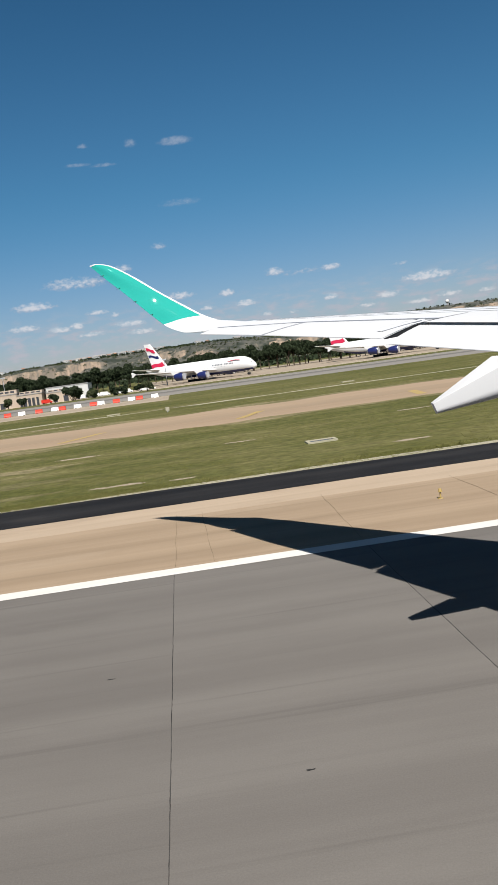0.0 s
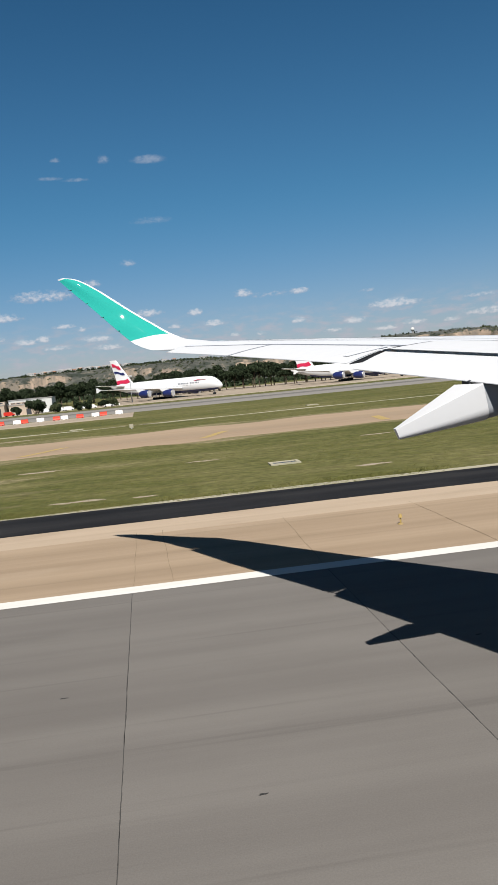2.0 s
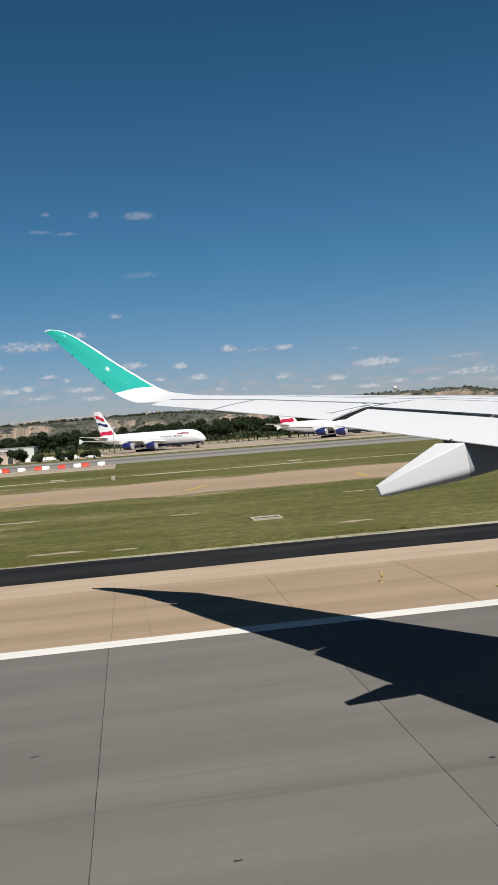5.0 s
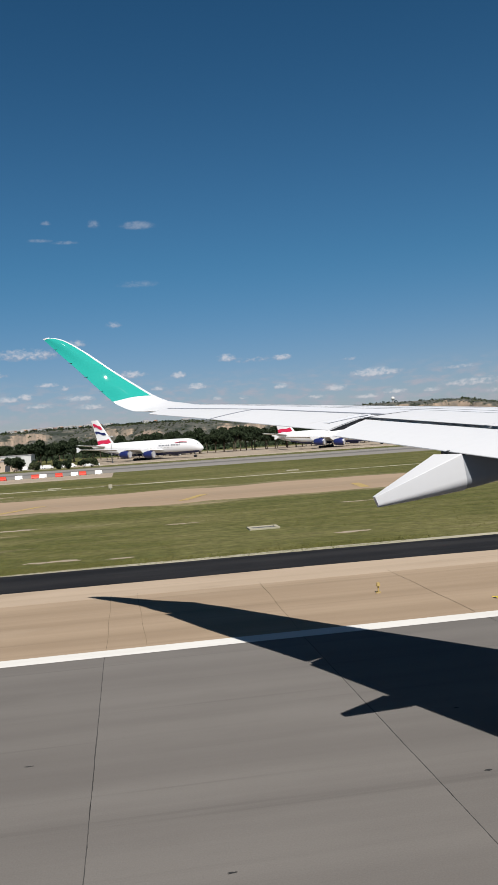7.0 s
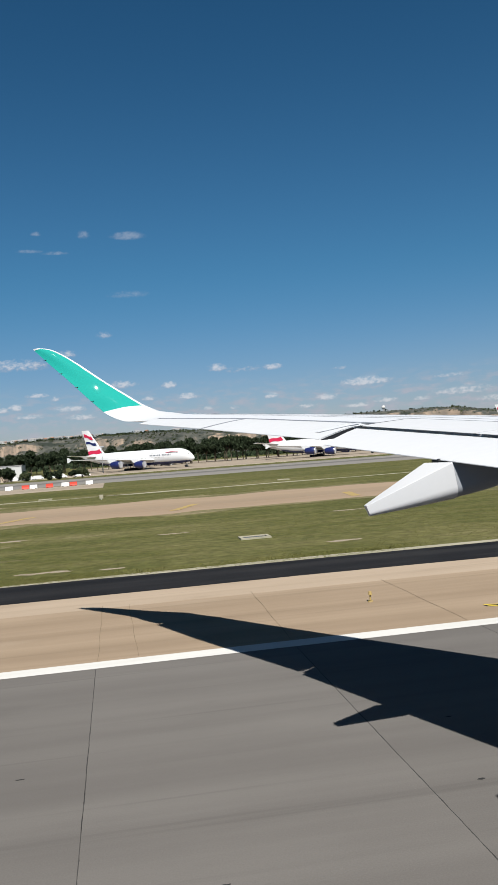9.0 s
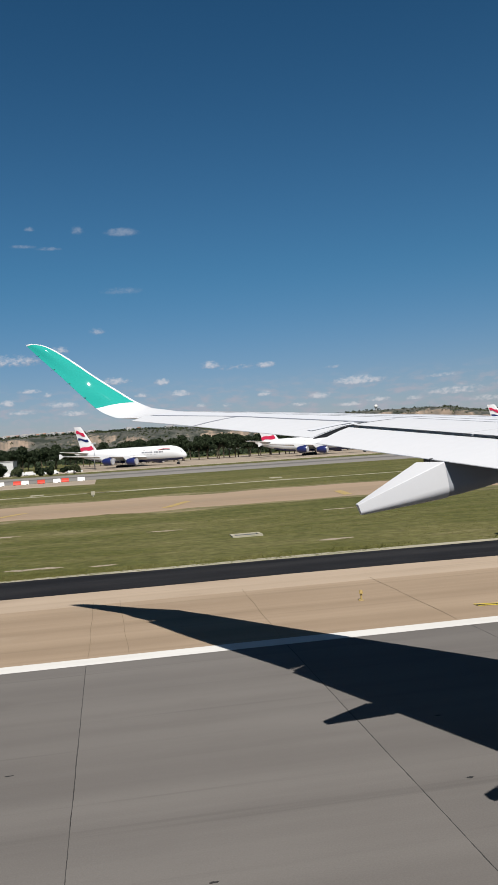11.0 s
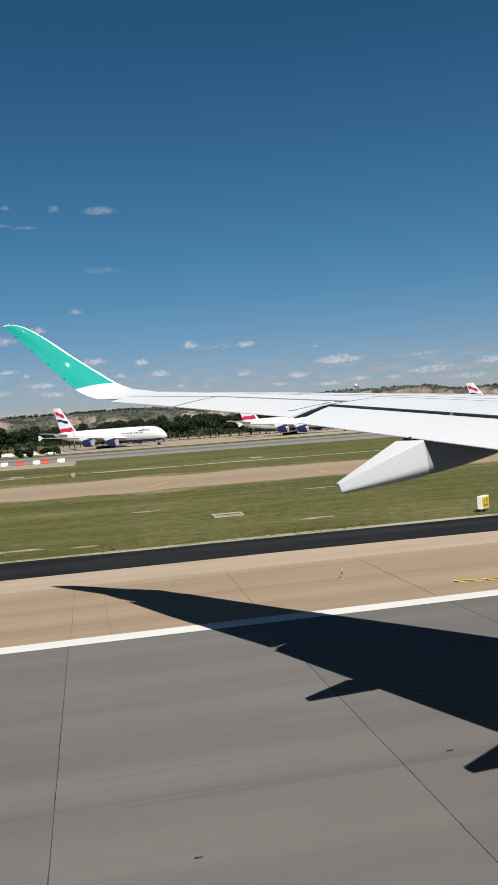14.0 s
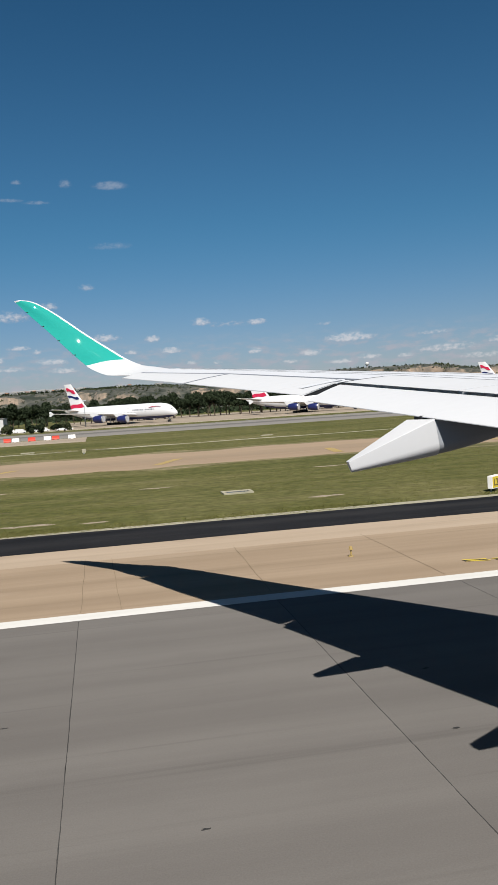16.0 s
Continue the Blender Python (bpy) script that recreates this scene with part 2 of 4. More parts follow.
FAR_ASPHALT = surface("far runway asphalt", (0.213, 0.203, 0.182), (0.160, 0.149, 0.139), 0.04, (0.1, 1.2, 1), 1.0, 0.9)
FAR_DARK = surface("rubber-dark runway middle", (0.102, 0.098, 0.094), (0.141, 0.131, 0.122), 0.04, (0.1, 1.2, 1), 1.0, 0.9)
APRON_EDGE = surface("pale cream concrete", (0.40, 0.355, 0.27), (0.33, 0.29, 0.22), 0.1, (0.2, 1, 1), 1.5, 0.9)
APRON = surface("pale apron concrete", (0.294, 0.251, 0.196), (0.233, 0.190, 0.147), 0.05, (0.3, 1, 1), 1.0, 0.9)
WING_WHITE = surface("white wing paint", (.495, .503, .515), (.455, .463, .48), 0.5, (0.6, 1, 1), 6, 0.55, coat=0.1, contrast=0.5)
WING_GREY = surface("light grey wing skin", (.49, .505, .53), (.455, .47, .50), 0.4, (0.6, 1, 1), 5, 0.55, contrast=0.6)
# close to wing white, taken slightly down for shading on the cone's sides
FAIRING = surface("wing white toned for side shading", (.485, .49, .50), (.455, .46, .473), 0.9, (1, 1, 1), 7, 0.5, coat=0.1, contrast=0.6)
# grey darkened to carry the shade under wing and flap
FAIRING_SHADED = surface("fairing grey with wing shade", (.255, .268, .29), (.235, .248, .27), 0.8, (1, 1, 1), 7, 0.5, contrast=0.6)
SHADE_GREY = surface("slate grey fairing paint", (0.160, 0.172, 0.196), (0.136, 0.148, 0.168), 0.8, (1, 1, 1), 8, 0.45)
TEAL = surface("turquoise winglet paint", (0.018, 0.275, 0.232), (0.016, 0.262, 0.222), 0.5, (1, 1, 1), 6, 0.6, coat=0.5, contrast=0.1, spec=0.02)
# near-black: the wicks' own colour, and shade painted into slots and gaps
SLOT_DARK = surface("near-black of wicks and slot shade", (.02, .021, .024), rough=0.6)
STEEL = surface("bare steel", (.45, .45, .46), (.35, .35, .36), 2, (1, 1, 1), 20, 0.35, metal=1.0)
RUBBER = surface("black rubber", (.02, .02, .02), (.03, .03, .03), 2, (1, 1, 1), 20, 0.8)
JET_WHITE = surface("white airliner paint", (0.578, 0.578, 0.578), (0.541, 0.541, 0.549), 0.1, (1, 1, 1), 1, 0.35, coat=0.2, contrast=0.5)
JET_NAVY = surface("navy engine paint", (0.010, 0.015, 0.077), (0.014, 0.021, 0.091), 0.3, (1, 1, 1), 2, 0.35, coat=0.3)
JET_RED = surface("red tail paint", (.46, .018, .06), (.41, .018, .055), 0.3, (1, 1, 1), 2, 0.4)
JET_DARK = surface("dark jet glass and intake", (.02, .022, .028), rough=0.25)
FAN = surface("pale fan disc", (.55, .55, .57), (.40, .40, .42), 1.5, (1, 1, 1), 6, 0.5)
HALL = surface("pinkish beige hall wall", (0.405, 0.332, 0.268), (0.347, 0.282, 0.224), 0.15, (1, 1, 0.4), 2, 0.85)
HALL_WHITE = surface("white hall cladding", (0.506, 0.506, 0.491), (0.433, 0.433, 0.419), 0.2, (1, 1, 0.3), 2, 0.7)
ROOF = surface("grey sheet roof", (0.288, 0.280, 0.272), (0.224, 0.216, 0.208), 0.2, (1, 1, 1), 2, 0.7)
ROOF_TILE = surface("clay roof", (.30, .15, .09), (.24, .13, .08), 0.4, (1, 1, 1), 3, 0.85)
OPENING = surface("dark opening", (.03, .034, .04), (.05, .052, .06), 0.5, rough=0.3)
BARK = surface("tree bark", (.09, .07, .05), (.06, .05, .04), 2, (1, 1, 0.3), 12, 0.95, bump=0.4)
LEAF = surface("dark pine foliage", (.015, .022, .012), (.026, .036, .018), 0.6, (1, 1, 1), 4, 0.8, island=0.4)
BUSH = surface("olive scrub foliage", (.032, .041, .020), (.056, .064, .032), 0.3, (1, 1, 1), 3, 0.85, island=0.4)
RED_PLASTIC = surface("red barrier plastic", (.55, .05, .03), (.45, .05, .03), 1, (1, 1, 1), 8, 0.5)
WHITE_PLASTIC = surface("white barrier plastic", (.75, .73, .7), (.62, .6, .56), 1, (1, 1, 1), 8, 0.5)
GALVANISED = surface("galvanised mast", (.42, .43, .44), (.34, .35, .36), 0.5, (1, 1, 1), 6, 0.45, metal=0.6)
CAR_RED = surface("red van paint", (.5, .03, .02), rough=0.3, coat=0.5)
CAR_GREY = surface("silver car paint", (.4, .41, .42), rough=0.3, coat=0.5)


def hill_surface():
    """Scrub on the gentle ground, bare clay where it is steep."""
    m = bpy.data.materials.new("clay hillside with scrub")
    m.use_nodes = True
    k = Nodes(m.node_tree)
    spot = k.add("ShaderNodeTexCoord").outputs["Object"]
    face = k.add("ShaderNodeSeparateXYZ")
    k.link(k.add("ShaderNodeNewGeometry").outputs["Normal"], face.inputs[0])
    patches = k.noise(spot, 0.011, 6.0, 0.62)
    fine_grain = k.noise(spot, 0.06, 5.0, 0.65)
    steep = k.math("SUBTRACT", 1.0, face.outputs[2])
    bare = k.math("ADD", k.math("MULTIPLY", steep, 2.7), k.math("MULTIPLY", k.math("SUBTRACT", patches, 0.5), 1.6))
    bare = k.ramp(k.math("ADD", bare, k.math("MULTIPLY", k.math("SUBTRACT", fine_grain, 0.5), 0.9)), 0.33, 0.52)
    scrub = k.mix(k.ramp(fine_grain, 0.38, 0.62), (0.031, 0.034, 0.028), (0.069, 0.069, 0.056))
    clumps = k.noise(spot, 0.032, 7.0, 0.72)
    scrub = k.mix(k.ramp(clumps, 0.50, 0.58), scrub, (0.014, 0.020, 0.013))
    scrub = k.mix(k.math("MULTIPLY", k.ramp(k.noise(spot, 0.021, 6.0, 0.7), 0.57, 0.66), 0.8), scrub, (0.135, 0.118, 0.092))
    runnel = k.add("ShaderNodeMapping")                    # rain runnels down the bare faces
    runnel.inputs["Scale"].default_value = (1.0, 0.25, 0.12)
    k.link(spot, runnel.inputs[0])
    clay = k.mix(k.ramp(k.noise(runnel.outputs[0], 0.085, 6.0, 0.7), 0.36, 0.62), (.255, .190, .138), (.115, .097, .076))
    bsdf = k.add("ShaderNodeBsdfPrincipled")
    clay = k.mix(k.math("MULTIPLY", k.ramp(clumps, 0.56, 0.64), 0.75), clay, (0.035, 0.038, 0.026))
    k.link(k.mix(bare, scrub, clay), bsdf.inputs["Base Color"])
    bsdf.inputs["Roughness"].default_value = 0.95
    k.link(bsdf.outputs[0], k.add("ShaderNodeOutputMaterial").inputs[0])
    return m


HILL = hill_surface()


# ---- mesh helpers ----
def thing(name, label, category, at=(0, 0, 0), turn=0.0, group="", kind=""):
    ob = new(name)
    ob.empty_display_size = 0.3
    ob.matrix_basis = pose(*at, 0, 0, turn)
    return tagged(ob, label, category, group, kind)


def part(name, bm, material, parent, label="", smooth=False, sharp=38):
    me = bpy.data.meshes.new(name)
    bmesh.ops.recalc_face_normals(bm, faces=bm.faces[:])
    bm.to_mesh(me)
    bm.free()
    me.materials.append(material)
    if smooth:
        for p in me.polygons:
            p.use_smooth = True
        me.set_sharp_from_angle(angle=radians(sharp))
    ob = new(name, me)
    if parent is not None:
        ob.parent = parent
    return tagged(ob, label)


def solid(name, bm, material, label="", category="", kind="", group="", smooth=False):
    ob = part(name, bm, material, None, "", smooth)
    return tagged(ob, label, category, group, kind)


def box(bm, x0, x1, y0, y1, z0, z1, bevel=0.0):
    m = Matrix.LocRotScale(((x0 + x1) / 2, (y0 + y1) / 2, (z0 + z1) / 2), None, (x1 - x0, y1 - y0, z1 - z0))
    made = bmesh.ops.create_cube(bm, size=1.0, matrix=m)["verts"]
    if bevel:
        edges = list({e for v in made for e in v.link_edges})
        bmesh.ops.bevel(bm, geom=edges, offset=bevel, segments=2, affect="EDGES", profile=0.6)
    return bm


def boxes(*rows, bevel=0.0):
    bm = bmesh.new()
    for r in rows:
        box(bm, *r, bevel=bevel)
    return bm


def loft(sections, cap=True, closed=True, bm=None):
    """Skin between rings of points; every ring has the same count."""
    bm = bm or bmesh.new()
    rings = [[bm.verts.new(p) for p in ring] for ring in sections]
    count = len(rings[0])
    for a, b in zip(rings, rings[1:]):
        for i in range(count if closed else count - 1):
            j = (i + 1) % count
            bm.faces.new((a[i], a[j], b[j], b[i]))
    if cap and closed:
        bm.faces.new(rings[0][::-1])
        bm.faces.new(rings[-1])
    return bm


def ring(x, cy, cz, ry, rz, count=20):
    return [(x, cy + ry * math.cos(2 * math.pi * i / count), cz + rz * math.sin(2 * math.pi * i / count)) for i in range(count)]


def rod(bm, a, b, r0, r1=None, count=8):
    r1 = r0 if r1 is None else r1
    a, b = Vector(a), Vector(b)
    side = (b - a).to_track_quat("Z", "Y")
    rings = []
    for p, r in ((a, r0), (b, r1)):
        rings.append([tuple(p + side @ Vector((r * math.cos(2 * math.pi * i / count), r * math.sin(2 * math.pi * i / count), 0))) for i in range(count)])
    return loft(rings, bm=bm)


def at(ys, vs, y):
    return float(np.interp(y, ys, vs))


# ---- ground ----
def strip(name, y0, y1, z, material, label, category, x0=-900.0, x1=1100.0, wobble=0.0, step=6.0, thick=0.05):
    """A long paved or painted band along the runway, with edges that wander a little."""
    bm = bmesh.new()
    count = max(2, int((min(x1, 260) - max(x0, -200)) / step)) if wobble else 2
    xs = np.linspace(max(x0, -200.0), min(x1, 260.0), count).tolist()
    xs = ([x0] if x0 < xs[0] - 1 else []) + xs + ([x1] if x1 > xs[-1] + 1 else [])
    rings = []
    for x in xs:
        a = y0 + wobble * noise.noise((x * 0.13, y0, 3.0))
        b = y1 + wobble * noise.noise((x * 0.11, y1, 7.0))
        rings.append([(x, a, z - thick), (x, a, z), (x, b, z), (x, b, z - thick)])
    return solid(name, loft(rings, bm=bm), material, label, category, "structure")


def far_z(y):
    """The airfield falls away gently beyond the second runway."""
    return at([-5000, 265, 400, 5000], [-0.06, -0.06, -2.6, -2.6], y)


def ground_sheet():
    bm = bmesh.new()
    xs = [-4800, -2000, -800, -300, -100, 0, 100, 300, 800, 2000, 4800]
    ys = [-4800, -1500, -300, -60, 0, 60, 150, 265, 300, 350, 400, 700, 1500, 4800]
    grid = [[bm.verts.new((x, y, far_z(y))) for y in ys] for x in xs]
    for i in range(len(xs) - 1):
        for j in range(len(ys) - 1):
            bm.faces.new((grid[i][j], grid[i + 1][j], grid[i + 1][j + 1], grid[i][j + 1]))
    return solid("ground", bm, GRASS, "dry green airfield grass with bare patches", "grass", "structure")


ground_sheet()
runway = strip("runway", -40.0, 26.75, -0.02, JOINT, "grey concrete runway with dark sealed joints", "runway")
strip("shoulder", 26.75, 39.6, -0.004, SHOULDER, "sandy brown paved runway shoulder with faint streaks", "shoulder", wobble=0.12)
strip("shoulder_edge", 36.0, 39.55, 0.001, SHOULDER_RIM,
      "paler worn outer band of the shoulder", "shoulder", wobble=0.06)
strip("asphalt_strip", 39.4, 44.8, 0.006, TAR, "black asphalt drainage strip beside the grass", "asphalt", wobble=0.35)
strip("edging", 44.8, 45.45, 0.012, EDGING, "weathered pale concrete edging along the grass", "edging", wobble=0.5, step=2.5)
strip("taxiway", 88.0, 112.0, -0.01, DIRT, "sandy brown parallel taxiway with dark wheel tracks", "taxiway", wobble=4.0, step=3.0)
strip("taxiway_verge", 84.5, 115.5, -0.03, DRY_GRASS, "dry trampled grass along the taxiway's edges", "grass", wobble=5.0, step=2.0)
strip("taxiway_band", 96.0, 103.0, 0.0, surface("wheel-darkened taxiway", (.22, .168, .118), (.265, .2, .14), 0.06, (0.08, 1, 1), 1, 0.9),
      "darker wheel band along the taxiway", "taxiway", wobble=2.0)
strip("far_runway", 205.0, 262.0, -0.01, FAR_ASPHALT, "pale grey second runway across the grass", "runway", wobble=1.0)
strip("far_runway_band", 228.0, 240.0, 0.0, FAR_DARK, "rubber-darkened middle of the second runway", "runway", wobble=1.5)
strip("apron", 402.0, 640.0, -2.55, APRON, "pale concrete parking apron under the airliners", "apron", x0=-25.0, x1=420.0, wobble=3.0)
strip("apron_edge", 391.0, 396.5, -2.42, APRON_EDGE, "pale concrete road along the front of the apron", "road", x0=-300.0, x1=420.0, wobble=.6, thick=.3)
strip("works_apron", 176.0, 202.0, -0.012, APRON, "bare sandy works area fenced with barriers", "apron", x0=-46.0, x1=-3.0, wobble=3.0)
strip("dirt_track", 136.0, 137.6, -0.005, EDGING, "narrow pale dirt track through the grass", "track", wobble=2.0)

# painted lines
strip("edge_line", 25.95, 26.75, 0.004, WHITE_PAINT, "solid white runway edge line", "line", thick=0.004)


def chevron(x, y, length, lean, width):
    bm = bmesh.new()
    a, b = Vector((x, y, 0.008)), Vector((x + lean, y + length, 0.008))
    side = Vector((width / 2, 0, 0))
    up = Vector((0, 0, 0.003))
    loft([[a - side, a + side, a + side + up, a - side + up], [b - side, b + side, b + side + up, b - side + up]], bm=bm)
    return solid("yellow_mark", bm, YELLOW_PAINT, "faded yellow painted bar on the taxiway", "marking", "structure", "taxiway bars")


for x, y, lean in ((-14.0, 90.5, 4.0), (6.0, 90.8, 3.2), (27.0, 90.4, 1.0), (48.0, 90.6, -2.0)):
    chevron(x, y, 8.0, lean, 1.1)


def lead_line(shift, width, material, z):
    """A line worn through to the paving at its outer end."""
    bm = bmesh.new()
    for x0, x1 in ((13.3, 14.2), (14.4, 16.6), (16.7, 41.0)):
        rings = []
        for i in range(9):
            x = x0 + (x1 - x0) * i / 8 + .06 * math.sin(7 * x0 + 40 * shift)
            y = 31.3 - 0.24 * (x - 2.0) + 0.0012 * (x - 2.0) ** 2 + shift
            rings.append([(x, y - width / 2, z - .003), (x, y - width / 2, z), (x, y + width / 2, z), (x, y + width / 2, z - .003)])
        loft(rings, bm=bm)
    return solid("lead_line", bm, material, "yellow lead-off line with a black middle, worn at its outer end", "line", "structure")


lead_line(0.0, .30, JOINT, .009)
lead_line(.13, .10, LINE_YELLOW, .013)
lead_line(-.13, .10, LINE_YELLOW, .013)

# ---- the wing beside the window ----
TE_Y = [-2.0, 13.19, 17.8, 22.6, 25.47]
TE_X = [12.71, 6.33, 4.46, 2.07, 0.80]
TE_Z = [4.45, 6.08, 6.635, 7.21, 7.505]
LE_Y = [-2.0, 13.0, 18.31, 22.0, 25.62]
LE_X = [24.9, 13.06, 8.87, 5.96, 3.27]
LE_Z = [4.75, 6.27, 6.925, 7.30, 7.645]


def airfoil(y, u, low=False):
    """A point of the wing skin, u from the leading edge (0) to the trailing edge (1)."""
    xt, zt, xl, zl = at(TE_Y, TE_X, y), at(TE_Y, TE_Z, y), at(LE_Y, LE_X, y), at(LE_Y, LE_Z, y)
    z = zl + (zt - zl) * u + 0.15 * 4 * u * (1 - u)
    nose = 0.16 * max(0.0, 1 - u / 0.09) ** 2
    z -= nose
    if low:
        chord = xl - xt
        z -= 0.115 * chord * (2.2 * math.sqrt(max(u, 0)) * (1 - u) + 0.12 * u * (1 - u)) + 0.02
    return (xl + (xt - xl) * u, y, z)


def panel(y0, y1, u0, u1, lift=0.0, steps=8, cuts=10, gap=0.0, thin=None):
    """A closed piece of the wing between two spans and two chord fractions."""
    rings = []
    first, last = u0, u1
    for i in range(steps + 1):
        y = y0 + gap + (y1 - y0 - 2 * gap) * i / steps
        u0 = first(y) if callable(first) else first
        u1 = last(y) if callable(last) else last
        us = [u0 + (u1 - u0) * (j / cuts) ** (1.6 if u0 == 0 else 1) for j in range(cuts + 1)]
        top = [airfoil(y, u) for u in us]
        if thin is None:
            low = [airfoil(y, u, True) for u in us]
        else:
            low = [(p[0], p[1], p[2] - thin * (1.1 - (u - u0) / (u1 - u0))) for p, u in zip(top, us)]
        rings.append([(p[0], p[1], p[2] + lift) for p in top + low[::-1]])
    return loft(rings)


airliner = thing("airliner", "white airliner with a swept wing and turquoise winglet, flaps slightly out", "airplane")
SLOT = 0.735


def hinge(y, shift=0.0):
    return at([17.7, 22.0, 25.5], [.625, .645, .775], y) + shift


part("wing_box", panel(-1.5, 18.05, 0.0, SLOT - 0.03, steps=12, cuts=14), WING_GREY, airliner, "pale grey inner wing skin", True)
part("outer_wing_box", panel(18.05, 25.5, 0.0, hinge, steps=12, cuts=14), WING_GREY, airliner, "pale grey outer wing skin", True)
for y0, y1 in ((18.72, 22.0), (22.03, 25.46)):
    part("aileron", panel(y0, y1, lambda y: hinge(y, .012), 1.0, 0.012, 6, 6, 0.008, 0.16), WING_WHITE, airliner, "white aileron", True)
part("hinge_seam", panel(18.1, 25.4, lambda y: hinge(y, -.008), lambda y: hinge(y, .020), 0.016, 12, 1, 0.0, 0.05), SHADE_GREY, airliner, "grey hinge seam of the ailerons")
part("aileron_seam", panel(21.98, 22.06, .655, 1.0, 0.018, 1, 4, 0.0, 0.04), SHADE_GREY, airliner, "grey seam between the ailerons")
part("spoiler_end", panel(18.04, 18.16, .50, SLOT + .02, 0.02, 1, 3, 0.0, 0.05), SLOT_DARK, airliner, "dark gap at the outer spoiler's end")


def aslant(y_in, y_out, u0, u1, lift, thin, cuts=8):
    """A wing piece whose two ends run aslant: each end is a span at u0 and at u1."""
    rings = []
    for i in range(4):
        top = []
        for j in range(cuts + 1):
            f = j / cuts
            a, b = y_in[0] + (y_in[1] - y_in[0]) * f, y_out[0] + (y_out[1] - y_out[0]) * f
            x, y, z = airfoil(a + (b - a) * i / 3, u0 + (u1 - u0) * f)
            top.append((x, y, z + lift))
        rings.append(top + [(x, y, z - thin * (1.1 - j / cuts)) for j, (x, y, z) in reversed(list(enumerate(top)))])
    return loft(rings)


part("fixed_panel", aslant((18.27, 17.70), (18.72, 18.72), .735, 1.0, 0.012, 0.14), WING_WHITE, airliner, "white panel beside the flap")
part("hinge_cover", panel(18.06, 18.72, .60, .745, 0.0, 3, 3, 0.0, 0.1), WING_GREY, airliner, "grey skin ahead of the panel")
part("panel_step", aslant((18.40, 18.30), (18.52, 18.44), .66, .90, 0.03, 0.03), WING_GREY, airliner, "grey raised seal at the aileron's inner end")
part("step_seam", aslant((18.37, 18.275), (18.40, 18.30), .68, .90, 0.022, 0.03), SHADE_GREY, airliner, "dark seam beside the seal")
for y0, y1 in ((2.0, 7.6), (7.63, 11.3), (11.33, 15.2), (15.23, 18.05)):
    part("spoiler", panel(y0, y1, lambda y: at([2, 15.2, 18.05], [.47, .47, .50], y), SLOT, 0.03, 6, 5, 0.006, 0.05), WING_WHITE, airliner, "white spoiler panel")
for u in (0.2, 0.34, 0.42):
    part("skin_seam", panel(2.0, 25.3, u, u + 0.006, 0.004, 20, 1, 0.0, 0.01), SHADE_GREY, airliner, "fine dark skin seam")
# near-black pieces set in the slot and gap as their shade
part("slot_lining", panel(0.5, 18.0, SLOT - 0.035, SLOT + 0.09, -0.06, 10, 3, 0.0, 0.1), SLOT_DARK, airliner, "lining of the slot ahead of the flap, black for shade")
part("end_rib", aslant((18.22, 17.66), (18.266, 17.696), .735, .99, -0.005, 0.2), SLOT_DARK, airliner, "end rib beside the flap, blackened as shade")
part("gap_lining", aslant((17.9, 17.42), (18.32, 17.66), .70, .98, -0.13, 0.05), SLOT_DARK, airliner, "sheet in the gap between flap and aileron, black for shade")


def flap_point(y, v):
    """v runs from the flap's nose (0) to its trailing edge (1)."""
    nose = Vector(airfoil(y, 0.752)) - Vector((0, 0, 0.004))
    tail = Vector((6.33 - (y - 13.19) * 0.4206, y, 5.96 + (y - 13.19) * 0.1285))
    p = nose.lerp(tail, v)
    p.z += 0.03 * 4 * v * (1 - v)
    return p


def flap(y0, y1, skew=0.0):
    vs = [0, .03, .08, .16, .3, .5, .7, .85, 1]
    rings = []
    for i in range(9):
        y = y0 + (y1 - y0) * i / 8
        top = [flap_point(y + (skew * (1 - v) if i == 8 else 0.0), v) for v in vs]
        low = [p - Vector((0, 0, 0.015 + 0.24 * (v ** 0.4) * (1 - v))) for p, v in zip(top, vs)]
        top[0].z -= 0.03
        low[0].z -= 0.02
        rings.append([tuple(p) for p in top + low[::-1]])
    return loft(rings)


part("flap", flap(0.6, 8.3), WING_WHITE, airliner, "white inner flap", True)
part("flap", flap(8.36, 17.44, 0.6), WING_WHITE, airliner, "white outer flap slightly extended", True)


